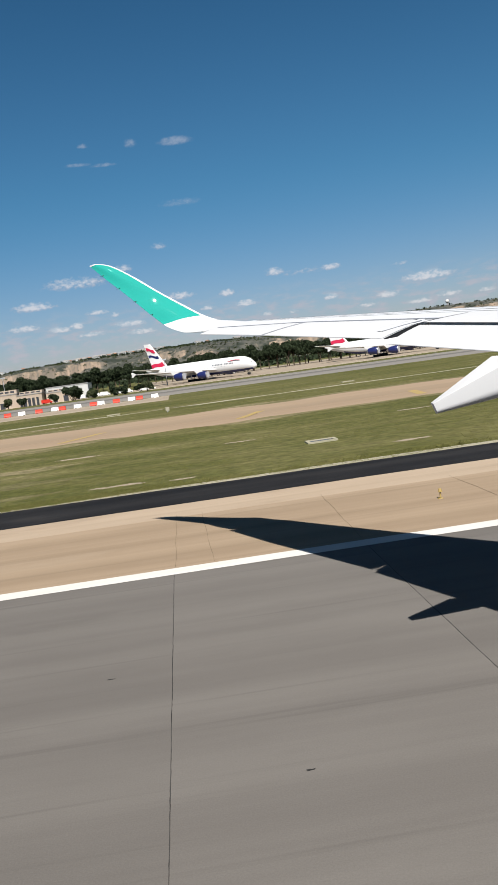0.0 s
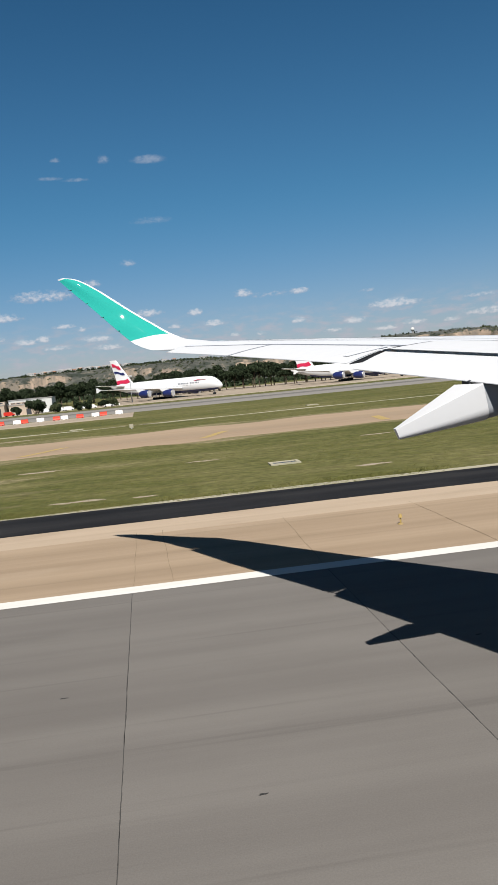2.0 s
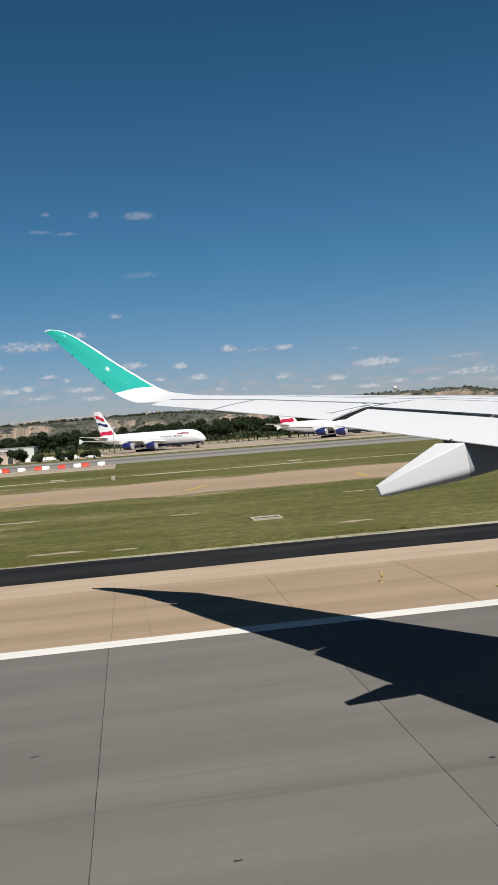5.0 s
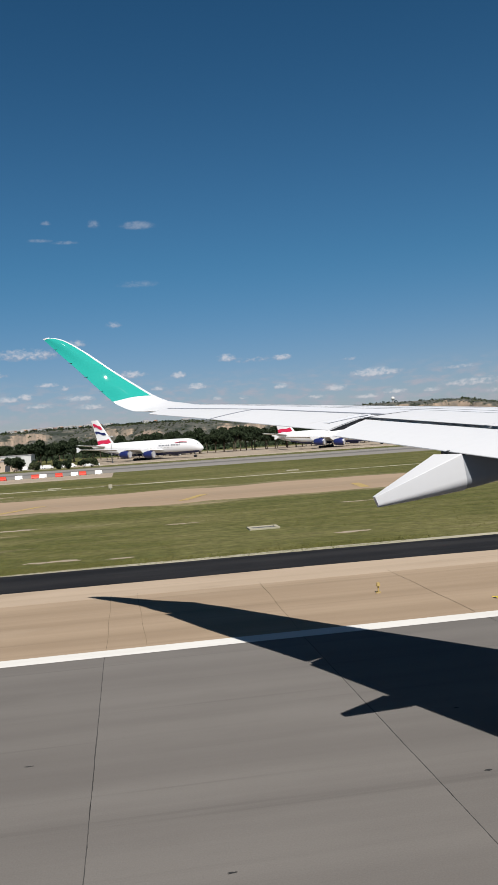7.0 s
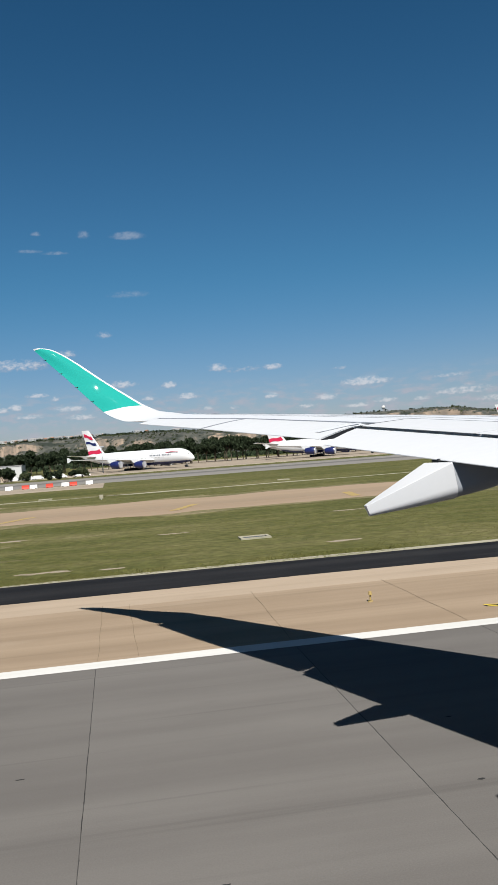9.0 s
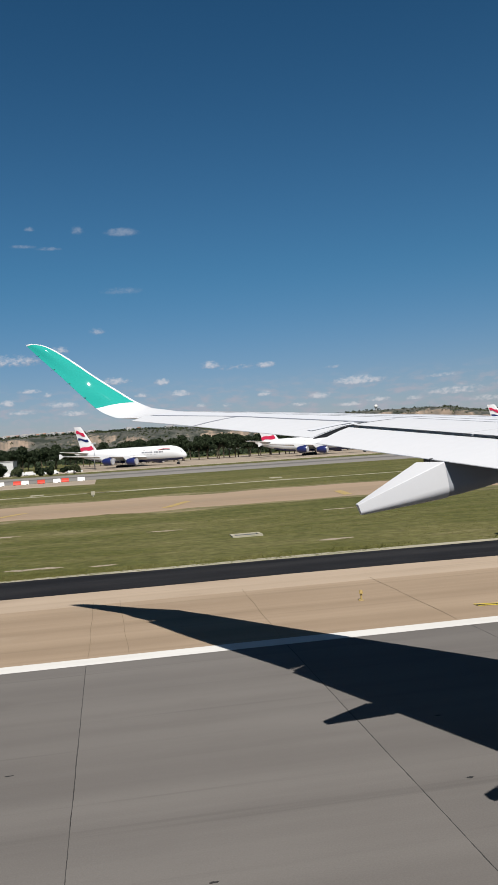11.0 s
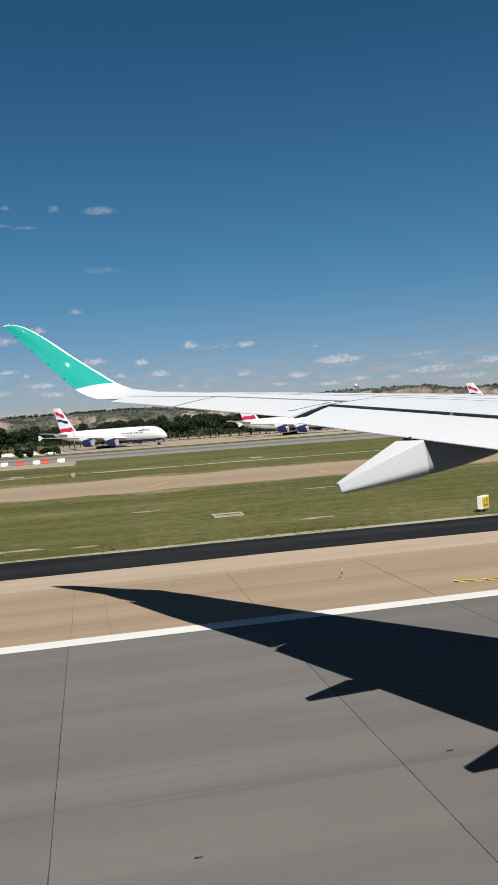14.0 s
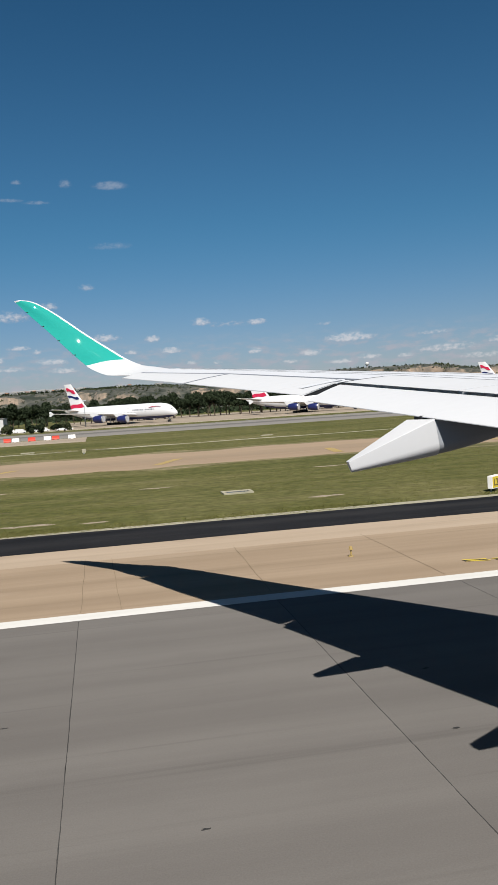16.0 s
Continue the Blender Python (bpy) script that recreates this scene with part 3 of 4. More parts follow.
def fairing(y, x, dz, k):
    """A flap track fairing: a boxy tail cone behind the flap, open ahead, and a longer fore body under the wing."""
    def section(xt, xb, zb, zt, near, far, slant=0.0, soft=.36):
        h, w = zt - zb, (far - near) * k
        n0, f0 = y + near * k, y + far * k
        rim = [(xt + .012 * (xb - xt), n0, zt - .022 * h), (xt - .02 * slant, n0 + .03 * w, zt - .003 * h), (xt - .97 * slant, f0 - .03 * w, zt), (xt - slant, f0, zt - .03 * h)]
        for i in range(4):                                                   # the far lower edge
            a = i * math.pi / 6
            rim.append((xb, f0 - .34 * w * (1 - math.cos(a)), zb + .3 * h * (1 - math.sin(a))))
        for i in range(8):                                                   # the rounded near lower edge
            a = i * math.pi / 14
            f = soft * (1 - math.cos(a))
            rim.append((xb + (xt - xb) * f, n0 + .46 * w * (1 - math.sin(a)), zb + f * h))
        return [(x + a * k, b, 6.6 + (c - 6.6) * k + dz) for a, b, c in rim]

    def tail(f):
        return section(.022 + 1.67 * f, .09 + 1.70 * f, 5.155 + .185 * f - .03 * f * (1 - f), 5.354 + .682 * f, .1 * (1 - f), .26 + .34 * f, .33 * f)
    part("fairing_tail", loft([tail(f) for f in (0.0, .04, .2, .4, .6, .8, .985, 1.0)]), FAIRING, airliner, "boxy tail cone of a flap fairing, slightly greyed for shading", True, 20)
    rows = [(1.62, 1.72, 5.345, 6.0, .02, .585, .3), (2.05, 2.1, 5.40, 6.02, .02, .60, .2), (2.5, 2.55, 5.485, 6.06, .02, .61), (3.1, 3.15, 5.625, 6.15, .02, .62),
            (3.75, 3.8, 5.805, 6.3, .04, .60), (4.4, 4.4, 6.02, 6.42, .08, .56), (5.0, 5.0, 6.22, 6.5, .14, .48), (5.5, 5.5, 6.4, 6.55, .2, .4)]
    part("fairing_body", loft([section(*r) for r in rows]), FAIRING_SHADED, airliner, "fore body of a flap fairing, greyed for the wing's shade", True, 30)
    # the box's black stands for the shaded opening beneath the flap
    bm = boxes((x + 1.54 * k, x + 2.0 * k, y + .3, y + .64, 6.03 + dz, 6.11 + dz), bevel=0.03)
    part("fairing_link", bm, SLOT_DARK, airliner, "flap carriage over the fairing, blackened as shade")


fairing(13.944, 4.34, 0.0, .982)
fairing(9.7, 6.1, -0.46, 1.1)

# the winglet: trailing edge, leading edge, thickness at each station
LET = [
    ((.92, 25.5, 7.590), (3.34, 25.55, 7.510), .2), ((.47, 26.2, 7.640), (2.66, 26.25, 7.680), .2), ((.28, 26.53, 7.700), (2.12, 26.89, 7.830), .2),
    ((0.0, 27.02, 7.850), (1.58, 27.22, 7.950), .18), ((-0.27, 27.31, 8.050), (1.08, 27.40, 8.180), .16),
    ((-0.80, 27.55, 8.590), (0.47, 27.57, 8.610), .13),
    ((-1.36, 27.78, 9.190), (-0.21, 27.78, 9.110), .10),
    ((-1.96, 28.03, 9.800), (-1.11, 28.02, 9.820), .07),
    ((-2.27, 28.16, 10.130), (-1.80, 28.13, 10.260), .05),
    ((-2.48, 28.24, 10.350), (-2.29, 28.20, 10.380), .03),
]


def smooth_at(i, f, edge):
    """A point of the winglet's rear (0) or leading (1) edge on a smooth curve through the stations."""
    p = [Vector(LET[min(max(j, 0), len(LET) - 1)][edge]) for j in range(i - 1, i + 3)]
    return 0.5 * (2 * p[1] + (p[2] - p[0]) * f + (2 * p[0] - 5 * p[1] + 4 * p[2] - p[3]) * f ** 2 + (3 * p[1] - p[0] - 3 * p[2] + p[3]) * f ** 3)


def winglet(lo, hi, c0, c1, grow=0.0, band=None):
    """A closed piece of the winglet between stations lo and hi, chord fractions c0 to c1 from the leading edge."""
    rings = []
    for s in np.linspace(lo, hi, int((hi - lo) * 8) + 1).tolist():
        i = min(int(s), len(LET) - 2)
        f = s - i
        rear, lead = smooth_at(i, f, 0), smooth_at(i, f, 1)
        thick = LET[i][2] * (1 - f) + LET[i + 1][2] * f
        end = min(1.0, band / (lead - rear).length) if band else c1
        us = [c0 + (end - c0) * (j / 15) ** 1.5 for j in range(16)]
        j0, j1 = max(0, i - 1), min(len(LET) - 1, i + 2)
        span = (Vector(LET[j1][0]) + Vector(LET[j1][1]) - Vector(LET[j0][0]) - Vector(LET[j0][1])).normalized()
        up = (lead - rear).normalized().cross(span).normalized()
        inner, outer = [], []
        for u in us:
            p = lead.lerp(rear, u)
            b = thick * (2.6 * math.sqrt(max(u, 0.0)) * (1 - u)) * 0.5 + grow + 0.004
            bend = ((s - 5.6) / 1.5) ** 2
            crown = 0.13 * bend * math.exp(-0.9 * bend) * (4 * u * (1 - u)) ** 2 if not band else 0.0
            inner.append(tuple(p + up * (b * 0.7 + crown)))
            outer.append(tuple(p - up * b))
        rings.append(inner + outer[::-1])
    return loft(rings)


part("winglet_root", winglet(0, 4.0, 0, 1), WING_WHITE, airliner, "white curved winglet root", True)
part("winglet", winglet(4.0, 9.0, 0, 1), TEAL, airliner, "glossy turquoise winglet", True)
part("winglet_leading_edge", winglet(3.2, 9.0, -0.02, 0.13, 0.006, .085), WING_WHITE, airliner, "white winglet leading edge", True)
part("winglet_tip", winglet(8.7, 9.0, -0.02, 1, 0.005), WING_WHITE, airliner, "white winglet tip cap", True)
for s in (.16, .38, .6, .82):
    p = Vector(LET[4][0]).lerp(Vector(LET[9][0]), s)
    bm = bmesh.new()
    rod(bm, p + Vector((.05, 0, .02)), p + Vector((-.07, .0, .005)), .009, .004, 6)
    part("static_wick", bm, SLOT_DARK, airliner, "dark static discharge wick")

# the fuselage side behind the window, standing on its wheels
skin = []
for x, r, dz in ((-24, .5, 1.2), (-22, 1.1, 1.0), (-17, 2.0, .6), (-10, 2.8, .15), (-5, 3.0, 0), (28, 3.0, 0), (32, 2.7, -.1), (35, 1.9, -.4), (36.6, .5, -.7)):
    skin.append(ring(x, -3.45, 6.0 + dz, r, r, 40))
part("fuselage", loft(skin), JET_WHITE, airliner, "plain white fuselage", True)


def gear(x, y, top, r):
    bm = bmesh.new()
    rod(bm, (x, y, r), (x, y, top), .16, .2, 10)
    leg = part("landing_gear", bm, STEEL, airliner, "steel landing gear leg")
    for dx in (-.75, .75):
        for dy in (-.5, .5):
            wheel = bmesh.new()
            rod(wheel, (x + dx, y + dy - .18, r), (x + dx, y + dy + .18, r), r, r, 24)
            part("wheel", wheel, RUBBER, leg, "black tyre")
    axle = bmesh.new()
    rod(axle, (x - .75, y, r), (x + .75, y, r), .11, .11, 8)
    part("bogie", axle, STEEL, leg)


gear(9.0, -1.6, 4.7, .6)
gear(9.0, -5.3, 4.4, .6)
gear(30.0, -3.45, 3.4, .5)


# ---- the ridge behind the airfield ----
CREST_AZ = [-60, -30, -14, -11, -8, -5, -2, 2, 6, 10, 14, 18, 21, 23.5, 26, 31, 40, 70]
CREST_EL = [.7, .9, 1.0, 1.1, 1.2, 1.36, 1.42, 1.44, 1.3, 1.15, 1.6, 1.74, 1.66, 1.62, 1.32, 1.42, 1.1, .8]
CREST_AT = 1650.0


def hill_height(azimuth, r):
    """Height of the hillside above the airfield, from its azimuth in degrees and its distance."""
    top = 6.6 + CREST_AT * math.tan(radians(at(CREST_AZ, CREST_EL, azimuth)))
    x, y = r * math.sin(radians(azimuth)), r * math.cos(radians(azimuth))
    top *= 1 + 0.05 * noise.noise((x * .006, y * .002, 1.0))
    broad = noise.fractal((x * .0045, y * .0045, 2.0), 1.0, 2.0, 4)
    t = (r - 880 + 90 * noise.noise((x * .004, y * .002, 5.0))) / (CREST_AT - 880)
    if t <= 0:
        return -4.0
    if t > 1:
        return top * (1.0 - 0.12 * min(1.0, (t - 1) * 1.2))
    edge = 40 + 120 * max(0.0, 0.30 + noise.noise((x * .006, 3.0, 8.0)))
    scarp = 1 / (1 + math.exp(max(-60.0, min(60.0, -(t - 0.80 - 0.10 * broad) * edge))))
    gully = abs(noise.noise((x * .021, y * .007, 9.0))) + 0.5 * abs(noise.noise((x * .05, y * .016, 4.0)))
    h = top * (0.46 * t ** 1.25 + 0.54 * scarp) - 3.0 * (1 - t)
    return h - 9.0 * (0.42 - gully) * math.sin(math.pi * min(1, t)) ** 0.8 * (0.35 + t)


def ridge():
    azs = np.concatenate([np.linspace(-60, -18, 60), np.linspace(-17.8, 36, 520), np.linspace(36.5, 75, 60)]).tolist()
    rs = np.concatenate([np.linspace(760, 1180, 34), np.linspace(1192, 1700, 66), np.linspace(1750, 2600, 10)]).tolist()
    verts, faces = [], []
    for a in azs:
        s, c = math.sin(radians(a)), math.cos(radians(a))
        for r in rs:
            verts.append((r * s, r * c, hill_height(a, r)))
    m = len(rs)
    for i in range(len(azs) - 1):
        for j in range(m - 1):
            k = i * m + j
            faces.append((k, k + m, k + m + 1, k + 1))
    me = bpy.data.meshes.new("hill")
    me.from_pydata(verts, [], faces)
    me.materials.append(HILL)
    return tagged(new("hill", me), "long eroded clay ridge with green scrub behind the airfield", "hill", "", "structure")


ridge()


def leaf_cloud(blobs, count, size, seed):
    """Foliage: small crossed leaf sprays spread over a few overlapping blobs."""
    rng = random.Random(seed)
    bm = bmesh.new()
    weights = [b[3] ** 2 for b in blobs]
    for _ in range(count):
        cx, cy, cz, r, flat_z = rng.choices(blobs, weights)[0]
        v = Vector((rng.gauss(0, 1), rng.gauss(0, 1), rng.gauss(0, 1))).normalized()
        d = r * (0.55 + 0.5 * rng.random())
        p = Vector((cx + v.x * d, cy + v.y * d, cz + v.z * d * flat_z))
        q = Euler((rng.random() * 6.3, rng.random() * 6.3, rng.random() * 6.3)).to_matrix()
        s = size * (0.5 + rng.random())
        pts = [p + q @ Vector(c) * s for c in ((-.5, -.35, 0), (.5, -.4, .12), (.55, .35, 0), (-.1, .55, .1), (-.6, .2, -.08))]
        bm.faces.new([bm.verts.new(c) for c in pts])
    return bm


def make_tree(height, seed, at_pose):
    """An umbrella-shaped pine: tapered trunk, forked limbs, ragged crown."""
    rng = random.Random(seed)
    tree = thing("tree", "dark green pine with a bare trunk on the airfield's edge", "tree", group="row of trees")
    tree.matrix_basis = at_pose
    bm = bmesh.new()
    fork = height * 0.36
    lean = Vector((rng.uniform(-.3, .3), rng.uniform(-.3, .3), fork))
    rod(bm, (0, 0, -.3), lean, height * .026, height * .017, 8)
    blobs = []
    for i in range(7):
        a = i * 0.9 + rng.random()
        out = height * rng.uniform(.12, .27)
        tip = lean + Vector((math.cos(a) * out, math.sin(a) * out, height * rng.uniform(.12, .44)))
        rod(bm, lean, tip, height * .011, height * .004, 5)
        blobs.append((tip.x, tip.y, tip.z, height * rng.uniform(.12, .19), .75))
    blobs.append((lean.x, lean.y, height * .78, height * .2, .8))
    part("trunk", bm, BARK, tree)
    part("crown", leaf_cloud(blobs, 2000, height * .047, seed), LEAF, tree)
    return tree


tree_kinds = [make_tree(13.0 + i * .6, 40 + i, pose(22.0 + 7 * i, 540.0, -2.6)) for i in range(5)]
rng = random.Random(5)
for i in range(128):
    x = -190.0 + i * 3.5 + rng.uniform(-2.2, 2.2)
    s = rng.uniform(.98, 1.36) * (0.82 if x < 5 else 1.0)
    copy_thing(tree_kinds[i % 5], Matrix.Translation((x, (545.0 if i % 2 else 562.0) + rng.uniform(-6, 6), -2.6)) @ Matrix.Rotation(rng.random() * 6.3, 4, "Z") @ Matrix.Scale(s, 4))


def make_bush(seed, at_pose, label):
    rng = random.Random(seed)
    ob = thing("bush", label, "bush", group="bushes at the apron's edge")
    ob.matrix_basis = at_pose
    bm = bmesh.new()
    blobs = []
    for i in range(5):
        tip = (rng.uniform(-1.5, 1.5), rng.uniform(-1.5, 1.5), rng.uniform(1.3, 3.3))
        rod(bm, (0, 0, -.1), tip, .1, .03, 5)
        blobs.append((*tip, rng.uniform(1.0, 1.5), .85))
    part("stem", bm, BARK, ob)
    part("crown", leaf_cloud(blobs, 1000, .4, seed), LEAF if seed % 2 else BUSH, ob)
    return ob


bush_kinds = [make_bush(s, pose(-62.0 + 8 * s, 352.0 + 3 * s, far_z(352.0 + 3 * s)), "round dark shrub on the dry grass") for s in (1, 2, 3)]
for i, (x, y, s) in enumerate(((-86, 362, 1.5), (-79, 380, 1.2), (-22, 318, .9), (-16, 322, .8), (-13, 319, 1.0), (-26, 324, .9), (-44, 335, 1.5), (-37, 345, .9),
                               (-96, 352, 1.8), (-70, 370, 1.0))):
    copy_thing(bush_kinds[i % 3], Matrix.Translation((x, y, far_z(y))) @ Matrix.Rotation(i * 1.3, 4, "Z") @ Matrix.Scale(s, 4))


def scrub(name, count, pick, size, seed, label, material, per=7):
    """Countless shrubs on the slopes, in one mesh."""
    rng = random.Random(seed)
    verts, faces = [], []
    for _ in range(count):
        a, r = pick(rng)
        x, y = r * math.sin(radians(a)), r * math.cos(radians(a))
        z = hill_height(a, r)
        s = size * rng.uniform(.5, 1.5)
        for _ in range(per):
            p = Vector((x + rng.gauss(0, s * .5), y + rng.gauss(0, s * .5), max(z, -2.6) + abs(rng.gauss(s * .42, s * .3))))
            q = Euler((rng.random() * 6.3, rng.random() * 6.3, rng.random() * 6.3)).to_matrix()
            k = len(verts)
            verts.extend(p + q @ Vector(c) * s * .62 for c in ((-.5, -.4, 0), (.5, -.5, .2), (.6, .4, 0), (-.4, .6, -.2)))
            faces.append((k, k + 1, k + 2, k + 3))
    me = bpy.data.meshes.new(name)
    me.from_pydata(verts, [], faces)
    me.materials.append(material)
    return tagged(new(name, me), label, "shrubs", "", "stuff")


scrub("hill_scrub", 9500, lambda g: (g.uniform(-17, 35), 900 + 690 * g.random() ** 0.9), 1.9, 11, "dark scrub scattered over the clay slopes", BUSH, 6)
scrub("ridge_trees", 1100, lambda g: (g.gauss(-3.0, 4.2) if g.random() < .72 else g.uniform(-17, 35), g.uniform(1585, 1670)), 2.3, 12, "dark trees along the crest of the ridge", LEAF, 8)
scrub("foot_thicket", 1300, lambda g: (g.uniform(-17, 35), g.uniform(700, 900)), 3.0, 13, "dark thicket at the foot of the ridge", LEAF, 8)


def roof_mesh(w, d, h, rise, over=.4):
    bm = bmesh.new()
    a, b = w / 2 + over, d / 2 + over
    loft([[(x, -b, h - .15), (x, 0, h + rise), (x, b, h - .15), (x, 0, h + rise - .3)] for x in (-a, a)], bm=bm)
    return bm


def make_house(w, d, h, wall, roof, label):
    ob = thing("house", label, "house", group="houses on the ridge")
    part("wall", box(bmesh.new(), -w / 2, w / 2, -d / 2, d / 2, -4, h), wall, ob)
    part("roof", roof_mesh(w, d, h, d * .22), roof, ob)
    for i in range(3):
        x = -w * .32 + i * w * .32
        part("window", box(bmesh.new(), x - .8, x + .8, -d / 2 - .06, -d / 2 + .1, h * .35, h * .7), OPENING, ob)
    return ob


house_kinds = [make_house(7, 5.5, 3.4, HALL_WHITE, ROOF, "white house with a grey roof on the ridge"),
               make_house(10, 6, 4.2, HALL_WHITE, ROOF, "white flat block on the ridge"),
               make_house(5.5, 5, 3.0, HALL, ROOF_TILE, "small beige house with a clay roof on the ridge")]
spots = [(g, 1625 + 22 * math.sin(g * 7)) for g in [-12.6, -11.9, -10.4] + [-7.6 + .21 * i + .09 * math.sin(i * 5.1) for i in range(34)] + [1.6, 2.3, 4.2, 4.5]]
spots += [(g, 1180 + 60 * math.sin(g * 5)) for g in (-13.2, -11.2, -9.0, -7.8, -4.0, -2.9)]
for i, (g, r) in enumerate(spots):
    x, y = r * math.sin(radians(g)), r * math.cos(radians(g))
    m = pose(x, y, hill_height(g, r) + .4, 0, 0, -g + 20 * math.sin(i * 3.1))
    if i < 3:
        house_kinds[i].matrix_basis = m
    else:
        copy_thing(house_kinds[i % 3], m)

# the radar dome on the hill
g, r = 18.9, 1600.0
dome_at = (r * math.sin(radians(g)), r * math.cos(radians(g)), hill_height(g, r))
dome = thing("radar_dome", "white radar dome on a short tower on the hilltop", "radar dome", dome_at)
bm = bmesh.new()
rod(bm, (0, 0, -4), (0, 0, 5), 1.8, 1.5, 10)
part("tower", bm, ROOF, dome)
bm = bmesh.new()
bmesh.ops.create_icosphere(bm, subdivisions=3, radius=3.7, matrix=Matrix.Translation((0, 0, 7.9)))
part("radome", bm, HALL_WHITE, dome, "white faceted dome")


# ---- halls across the second runway ----
def make_hall(x, y, w, d, h, wall, label, doors, clere=0.0):
    ob = thing("hall", label, "building", (x, y, far_z(y + d)), group="halls by the airfield")
    part("wall", box(bmesh.new(), 0, w, 0, d, -.1, h), wall, ob)
    part("roof", box(bmesh.new(), -.25, w + .25, -.25, d + .25, h + .004, h + .35), ROOF, ob)
    if clere:
        part("clerestory", box(bmesh.new(), w * .03, w * .97, d * .35, d * .7, h + .36, h + .36 + clere), wall, ob)
        count = int(w / 2.6)
        for i in range(count):
            a = w * .05 + i * (w * .9 / count)
            part("window", box(bmesh.new(), a, a + w * .9 / count * .72, d * .35 - .05, d * .35 + .1, h + .36 + clere * .25, h + .36 + clere * .75), OPENING, ob)
    for a, b, c in doors:
        part("door", box(bmesh.new(), a, b, -.06, .1, .02, c), OPENING, ob, "dark hall door")
    for i in range(max(2, int(w / 6))):
        a = w * (i + .5) / max(2, int(w / 6))
        part("pilaster", box(bmesh.new(), a - .18, a + .18, -.16, -.002, 0, h), wall, ob)
    return ob


make_hall(-102, 392, 25, 16, 6.6, HALL, "pinkish beige industrial hall with a window band on the roof", [(1.6, 2.6, 5), (3.0, 4.0, 5), (4.4, 5.4, 5), (11, 13.2, 3), (17, 19.2, 3)], 1.8)
make_hall(-76.5, 390, 11.5, 14, 5.6, HALL, "lower beige hall wing with tall dark doors", [(1 + 1.9 * i, 2.3 + 1.9 * i, 4) for i in range(5)], 1.2)
make_hall(-64, 396, 14, 12, 5.0, HALL, "beige workshop with open stairs beside it", [(3, 5, 3), (8, 10.5, 3)], .9)
make_hall(-67, 416, 21, 18, 7.2, HALL_WHITE, "long white metal hall", [(3, 6, 3.4), (13, 14.5, 2.4)])
make_hall(-132, 405, 18, 12, 4.2, HALL, "low shed with pinkish brick walls", [(4, 6, 2.6)])
make_hall(-158, 400, 20, 12, 4.6, ROOF, "low grey workshop among parked vans", [(3, 6, 3), (10, 13, 3)])


def make_van(x, y, paint, label):
    ob = thing("van", label, "van", (x, y, far_z(y)), group="vans by the halls")
    side = [(-2.5, .4), (2.3, .4), (2.5, .7), (2.45, 1.1), (1.7, 1.25), (1.1, 2.05), (-2.4, 2.1), (-2.5, 1.9)]
    body_ob = part("body", loft([[(a, s, b) for a, b in side] for s in (-.95, .95)]), paint, ob)
    part("windscreen", loft([[(1.72, s, 1.3), (1.18, s, 2.0), (1.2, s, 2.02), (1.76, s, 1.32)] for s in (-.8, .8)]), OPENING, body_ob)
    for a in (-1.6, 1.6):
        for s in (-.98, .78):
            bm = bmesh.new()
            rod(bm, (a, s, .34), (a, s + .2, .34), .34, .34, 14)
            part("wheel", bm, RUBBER, ob)
    return ob


make_van(-98, 386, CAR_RED, "red van parked by the halls")
make_van(-106, 384, CAR_GREY, "silver van parked by the halls")
make_van(-116, 388, CAR_GREY, "silver van parked by the halls")
make_van(-62, 384, CAR_RED, "red service van beside the apron")
for i in range(9):
    make_van(-58 + i * 5.6 + 1.5 * math.sin(i * 3.0), 398 + math.sin(i * 2.0), JET_WHITE, "white van in a row beside the apron")


def make_mast(x, y, h):
    ob = thing("light_mast", "slim galvanised floodlight mast", "light mast", (x, y, far_z(y)), group="floodlight masts")
    bm = bmesh.new()
    rod(bm, (0, 0, -.1), (0, 0, h), .28, .12, 8)
    part("pole", bm, GALVANISED, ob)
    part("lamp_head", boxes((-1.2, 1.2, -.3, .3, h + .004, h + .6), bevel=.05), GALVANISED, ob)
    return ob


for x, y, h in ((-90, 430, 15), (-106, 470, 16), (-7, 452, 14), (-128, 440, 15)):
    make_mast(x, y, h)


